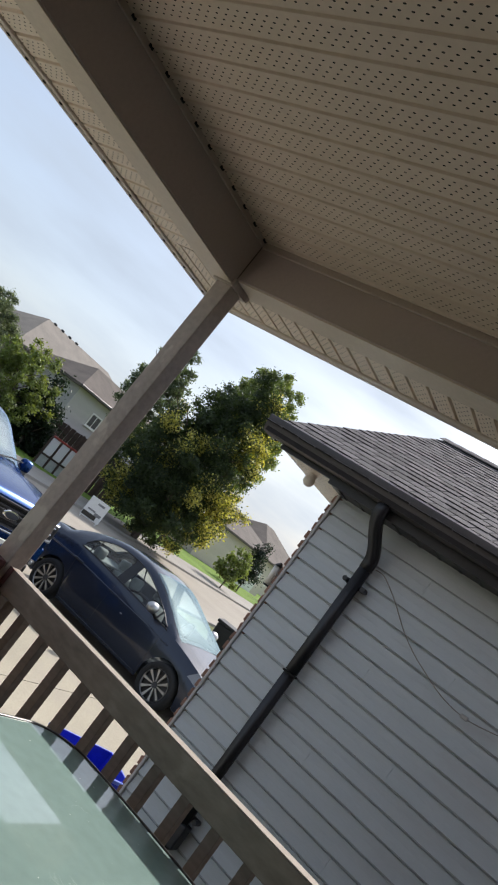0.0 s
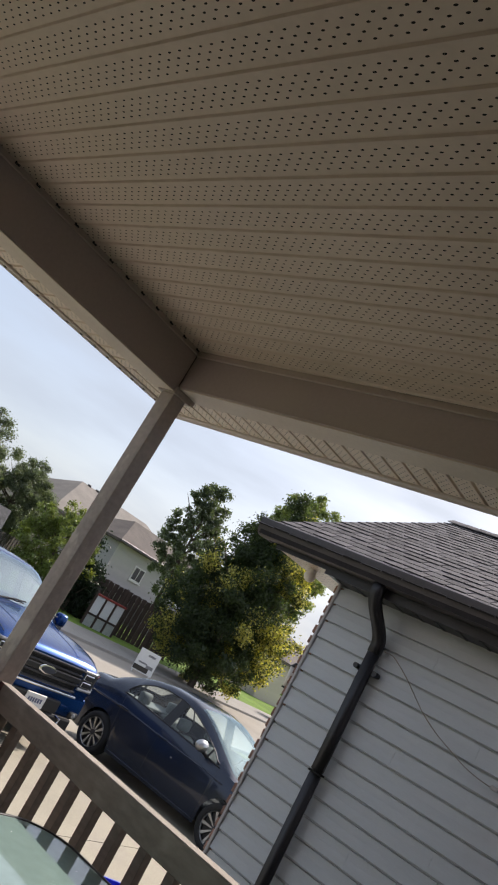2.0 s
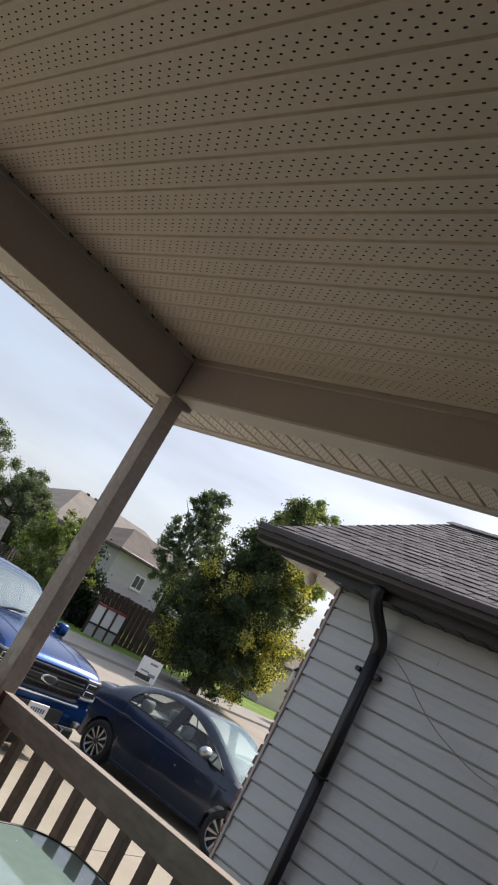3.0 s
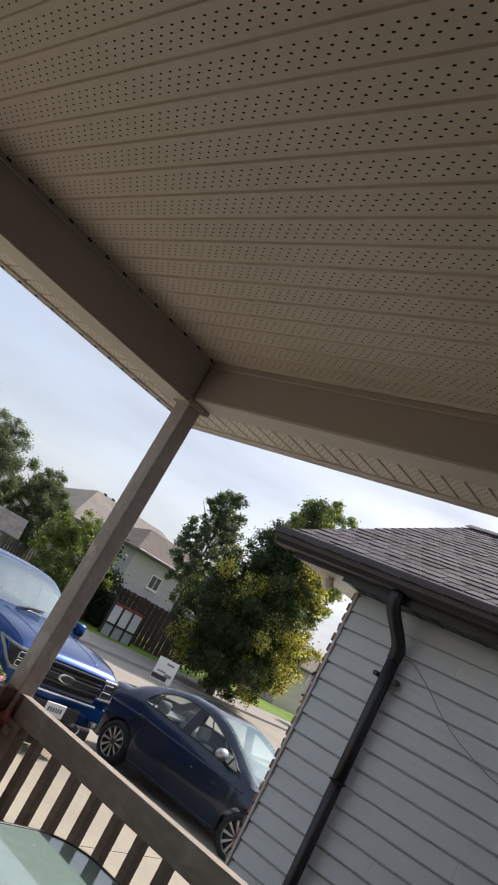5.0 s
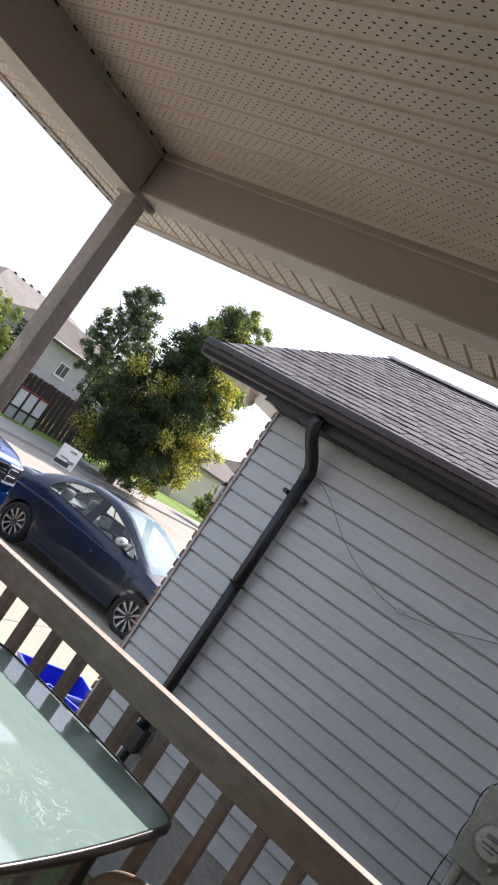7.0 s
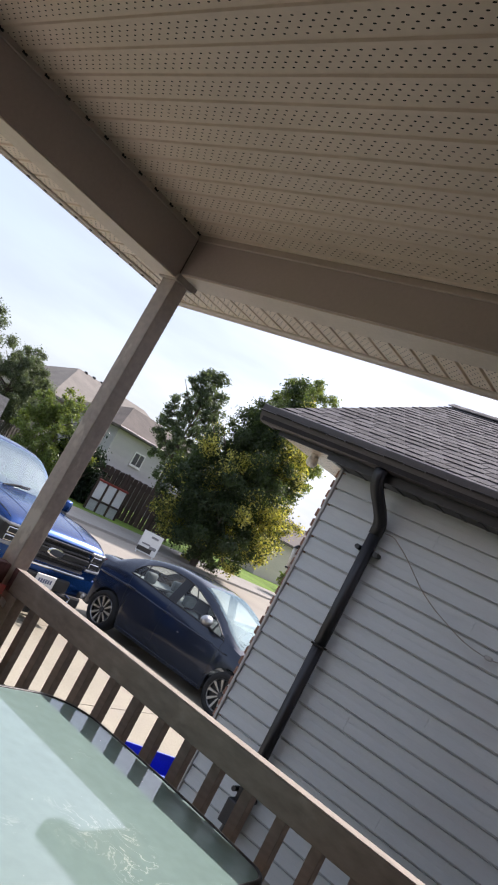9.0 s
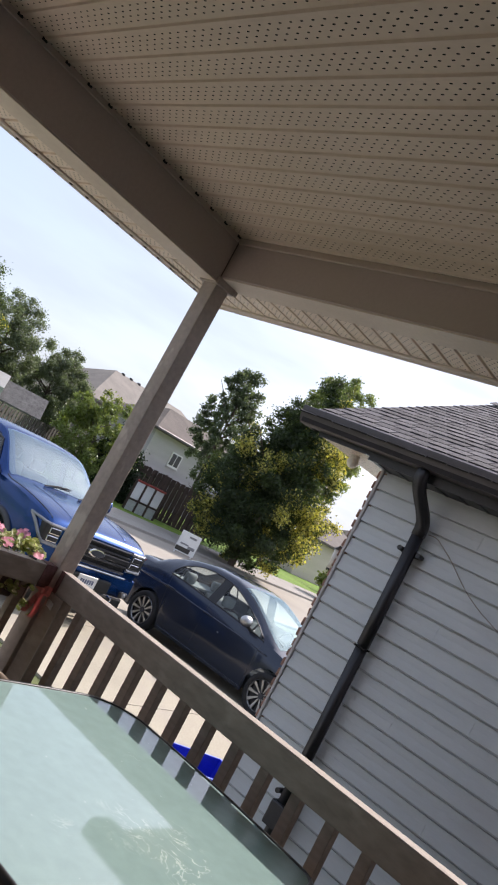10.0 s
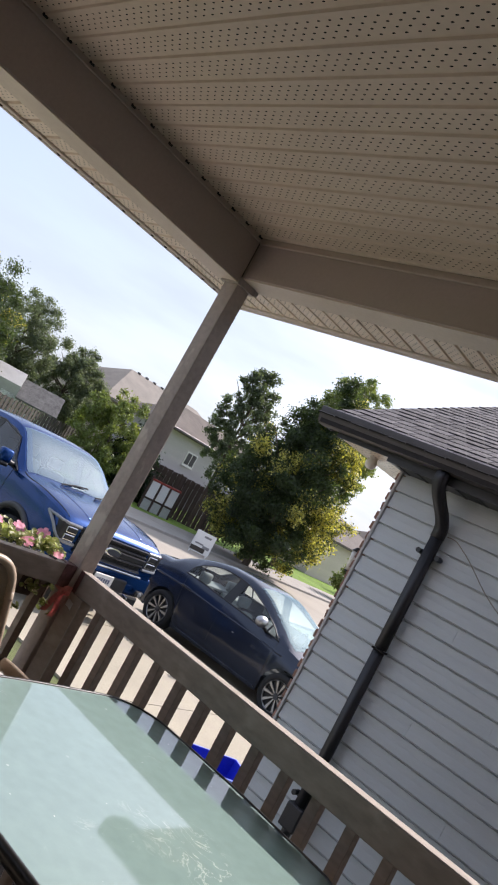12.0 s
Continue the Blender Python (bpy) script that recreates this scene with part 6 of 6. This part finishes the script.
for s_ in (-1, 1):
    part("loop", band(bmesh.new(), [(0, -0.004, 0), (s_ * 0.02, -0.02, 0.010), (s_ * 0.045, -0.024, 0.018), (s_ * 0.055, -0.012, 0.016), (s_ * 0.035, -0.004, 0.006), (0, -0.002, 0)], 0.036), red, bow)
    part("tail", band(bmesh.new(), [(0, -0.008, 0), (s_ * 0.012 - 0.01, -0.012, -0.04), (s_ * 0.026 - 0.012, -0.008, -0.085), (s_ * 0.03 - 0.02, -0.014, -0.12)], 0.032, (0.9, 0.2, 0.2)), red, bow)
part("knot", ball(bmesh.new(), (0, -0.010, 0), 0.012), red, bow, smooth=True)
dull = mat("dull_red_ribbon", (0.17, 0.075, 0.07), 0.7, vary=0.3, scale=25)
part("wrap", boxed((-0.0055, -0.052, 0.010), (-0.0035, 0.014, 0.110), 0.0008), dull, bow, "dark red ribbon wound round the rail")
part("wrap", boxed((-0.058, -0.052, 0.1085), (-0.0035, 0.014, 0.1105), 0.0008), dull, bow)
part("wrap", boxed((0.014, 0.0205, 0.010), (0.040, 0.0235, 0.1085), 0.0008), dull, bow)
tag = thing("paper_tag", (0.045, -0.003, 0.825), "small pale tag hanging on the railing", "tag")
part("card", band(bmesh.new(), [(-0.02, -0.004, 0.0), (0.0, -0.010, 0.004), (0.022, -0.004, -0.004)], 0.03), M["whitetrim"], tag)

# ---- fixed to the garage ----
M["meterbox"] = mat("meter_box_paint", (0.37, 0.39, 0.34), 0.5, vary=0.16, scale=7, fine=60, bump=0.15)
box = thing("electric_meter", (2.27, 2.30, 0.86), "grey-green electric meter box with a round glass meter", "meter")
part("cabinet", boxed((-0.175, -0.075, -0.185), (0.175, 0.02, 0.225), 0.012, 2), M["meterbox"], box)
part("lid_edge", boxed((-0.18, -0.083, -0.19), (0.18, -0.074, 0.23), 0.004), M["meterbox"], box)
worn_steel = mat("worn_steel", (0.42, 0.42, 0.40), 0.4, metal=0.7, vary=0.2)
meter = part("collar", rod(bmesh.new(), (-0.035, -0.083, 0.0), (-0.035, -0.112, 0.0), 0.098, 0.092, 36), worn_steel, box, "steel collar")
for k in range(10):
    a = 2 * math.pi * k / 10
    part("collar_stud", rod(bmesh.new(), (-0.035 + 0.093 * math.cos(a), -0.10, 0.093 * math.sin(a)), (-0.035 + 0.093 * math.cos(a), -0.118, 0.093 * math.sin(a)), 0.006, None, 8), worn_steel, meter)
part("dial", rod(bmesh.new(), (-0.035, -0.113, 0.0), (-0.035, -0.120, 0.0), 0.080, None, 36), mat("meter_dial", (0.62, 0.61, 0.56), 0.5, vary=0.2, scale=18), box, "pale meter dial")
part("display", boxed((-0.075, -0.124, 0.012), (-0.005, -0.1195, 0.036)), M["meterdark"], box)
part("mark", boxed((-0.080, -0.124, -0.020), (0.010, -0.1195, -0.012)), M["bars"], box)
part("mark", boxed((-0.065, -0.124, -0.042), (-0.005, -0.1195, -0.036)), M["bars"], box)
dome = bmesh.new()
lathe(dome, [(0.086, -0.12), (0.083, -0.145), (0.070, -0.158), (0.035, -0.163), (0.0001, -0.164)], 32)
for v in dome.verts:
    v.co.x -= 0.035
part("glass_dome", dome, glass("meter_glass", (0.95, 0.97, 0.95)), box, smooth=True)
part("seal", rod(bmesh.new(), (0.01, -0.09, -0.11), (0.01, -0.10, -0.11), 0.012), M["chrome"], box)
part("conduit", rod(bmesh.new(), (-0.11, -0.03, -0.19), (-0.11, -0.03, -1.65), 0.03, None, 14), M["meterbox"], box)
part("conduit", rod(bmesh.new(), (0.05, -0.03, -0.19), (0.05, -0.03, -1.65), 0.024, None, 14), M["black"], box)
part("conduit", rod(bmesh.new(), (0.09, -0.03, 0.225), (0.09, -0.03, 1.33), 0.028, None, 14), M["meterbox"], box)

cab = thing("wall_cable", (0, 0, 0), "thin dark cable slung across the siding", "cable")
run_pts = [(0.30, 2.305, 1.955), (0.36, 2.303, 1.955), (0.42, 2.303, 1.925), (0.52, 2.303, 1.86), (0.67, 2.303, 1.745), (0.79, 2.303, 1.675), (0.887, 2.303, 1.634), (1.05, 2.303, 1.575), (1.215, 2.303, 1.556), (1.36, 2.303, 1.58), (1.50, 2.303, 1.618), (1.75, 2.303, 1.705), (2.1, 2.303, 1.80), (2.36, 2.303, 1.84)]
part("wire", tube(bmesh.new(), eased(run_pts), 0.0032, 6), M["cable"], cab)
part("clip", boxed((1.19, 2.295, 1.545), (1.235, 2.312, 1.57), 0.004), M["cornertrim"], cab)
part("wire", tube(bmesh.new(), eased([(2.110, 2.295, 1.10), (2.078, 2.295, 1.04), (2.074, 2.295, 0.96), (2.086, 2.295, 0.88), (2.078, 2.295, 0.80), (2.088, 2.295, 0.70), (2.078, 2.295, 0.55), (2.09, 2.295, 0.2)]), 0.0042, 6), M["black"], cab)

lan = thing("wall_lantern", (GX - 0.10, 2.56, 1.53), "white-glass wall lantern on the garage's brick front", "lamp")
part("back_plate", boxed((-0.012, -0.05, -0.07), (0.03, 0.05, 0.07), 0.008), M["black"], lan)
part("arm", tube(bmesh.new(), [(0, 0, 0.02), (-0.035, 0, 0.07), (-0.06, 0, 0.09)], 0.010, 7), M["black"], lan)
part("cap", rod(bmesh.new(), (-0.06, 0, 0.075), (-0.06, 0, 0.11), 0.038, 0.008, 14), M["black"], lan)
part("shade", rod(bmesh.new(), (-0.06, 0, -0.07), (-0.06, 0, 0.075), 0.022, 0.032, 14), lampm, lan, "white glass shade", smooth=True)
part("base", rod(bmesh.new(), (-0.06, 0, -0.082), (-0.06, 0, -0.07), 0.026, None, 14), M["black"], lan)

# blue recycling boxes behind the garage corner
bluem = mat("blue_plastic", (0.015, 0.035, 0.55), 0.4, vary=0.12, scale=6, bump=0.05)

# lighter blue puts the highlights of rims, ribs and handles into colour
M["bluelight"] = mat("highlit_blue_plastic", (0.20, 0.27, 0.74), 0.28, vary=0.2, scale=9, bump=0.05)


def crate(at, turn, label):
    c = thing("recycling_box", at, label, "box", "recycling boxes", turn=turn)
    w, d, h, t = 0.24, 0.34, 0.27, 0.008
    bm = bmesh.new()
    for a, b in (((-w, -d, 0), (w, d, t)), ((-w, -d, t), (-w + t, d, h)), ((w - t, -d, t), (w, d, h)), ((-w + t, -d, t), (w - t, -d + t, h)), ((-w + t, d - t, t), (w - t, d, h))):
        block(bm, a, b)
    for v in bm.verts:
        k = 0.86 + 0.14 * v.co.z / h
        v.co.x *= k
        v.co.y *= k
    part("tub", bm, bluem, c)
    lip = bmesh.new()
    for a, b in (((-w - 0.02, -d - 0.02, h - 0.03), (w + 0.02, -d, h)), ((-w - 0.02, d, h - 0.03), (w + 0.02, d + 0.02, h)), ((-w - 0.02, -d, h - 0.03), (-w, d, h)), ((w, -d, h - 0.03), (w + 0.02, d, h))):
        block(lip, a, b, 0.004)
    part("rim", lip, M["bluelight"], c, "rim coloured paler for its highlights")
    for zz in (0.10, 0.175):
        band_ = bmesh.new()
        k = 0.86 + 0.14 * zz / h
        for a, b in (((-w * k - 0.006, -d * k - 0.006, zz), (w * k + 0.006, -d * k + 0.002, zz + 0.014)), ((-w * k - 0.006, d * k - 0.002, zz), (w * k + 0.006, d * k + 0.006, zz + 0.014)), ((-w * k - 0.006, -d * k, zz), (-w * k + 0.002, d * k, zz + 0.014)), ((w * k - 0.002, -d * k, zz), (w * k + 0.006, d * k, zz + 0.014))):
            block(band_, a, b, 0.003)
        part("rib", band_, M["bluelight"], c)
    for sgn in (-1, 1):
        part("handle", boxed((-0.07, sgn * (d + 0.012) - 0.016, h - 0.055), (0.07, sgn * (d + 0.012) + 0.016, h - 0.028), 0.008, 2), M["bluelight"], c)
    mark = part("mark", boxed((w * 0.93, -0.12, 0.14), (w * 0.95 + 0.004, 0.12, 0.18)), M["whitetrim"], c, "plain white printed band")
    part("mark", boxed((-0.15, -d * 0.95 - 0.004, 0.15), (0.15, -d * 0.93, 0.18)), M["whitetrim"], c)
    return c


crate((-0.84, 2.97, lie(-0.84) + 0.002), (0, 0, 12), "bright blue plastic recycling box on the driveway")
crate((-1.25, 3.51, lie(-1.25) + 0.002), (0, 0, -25), "bright blue plastic recycling box beside another one")
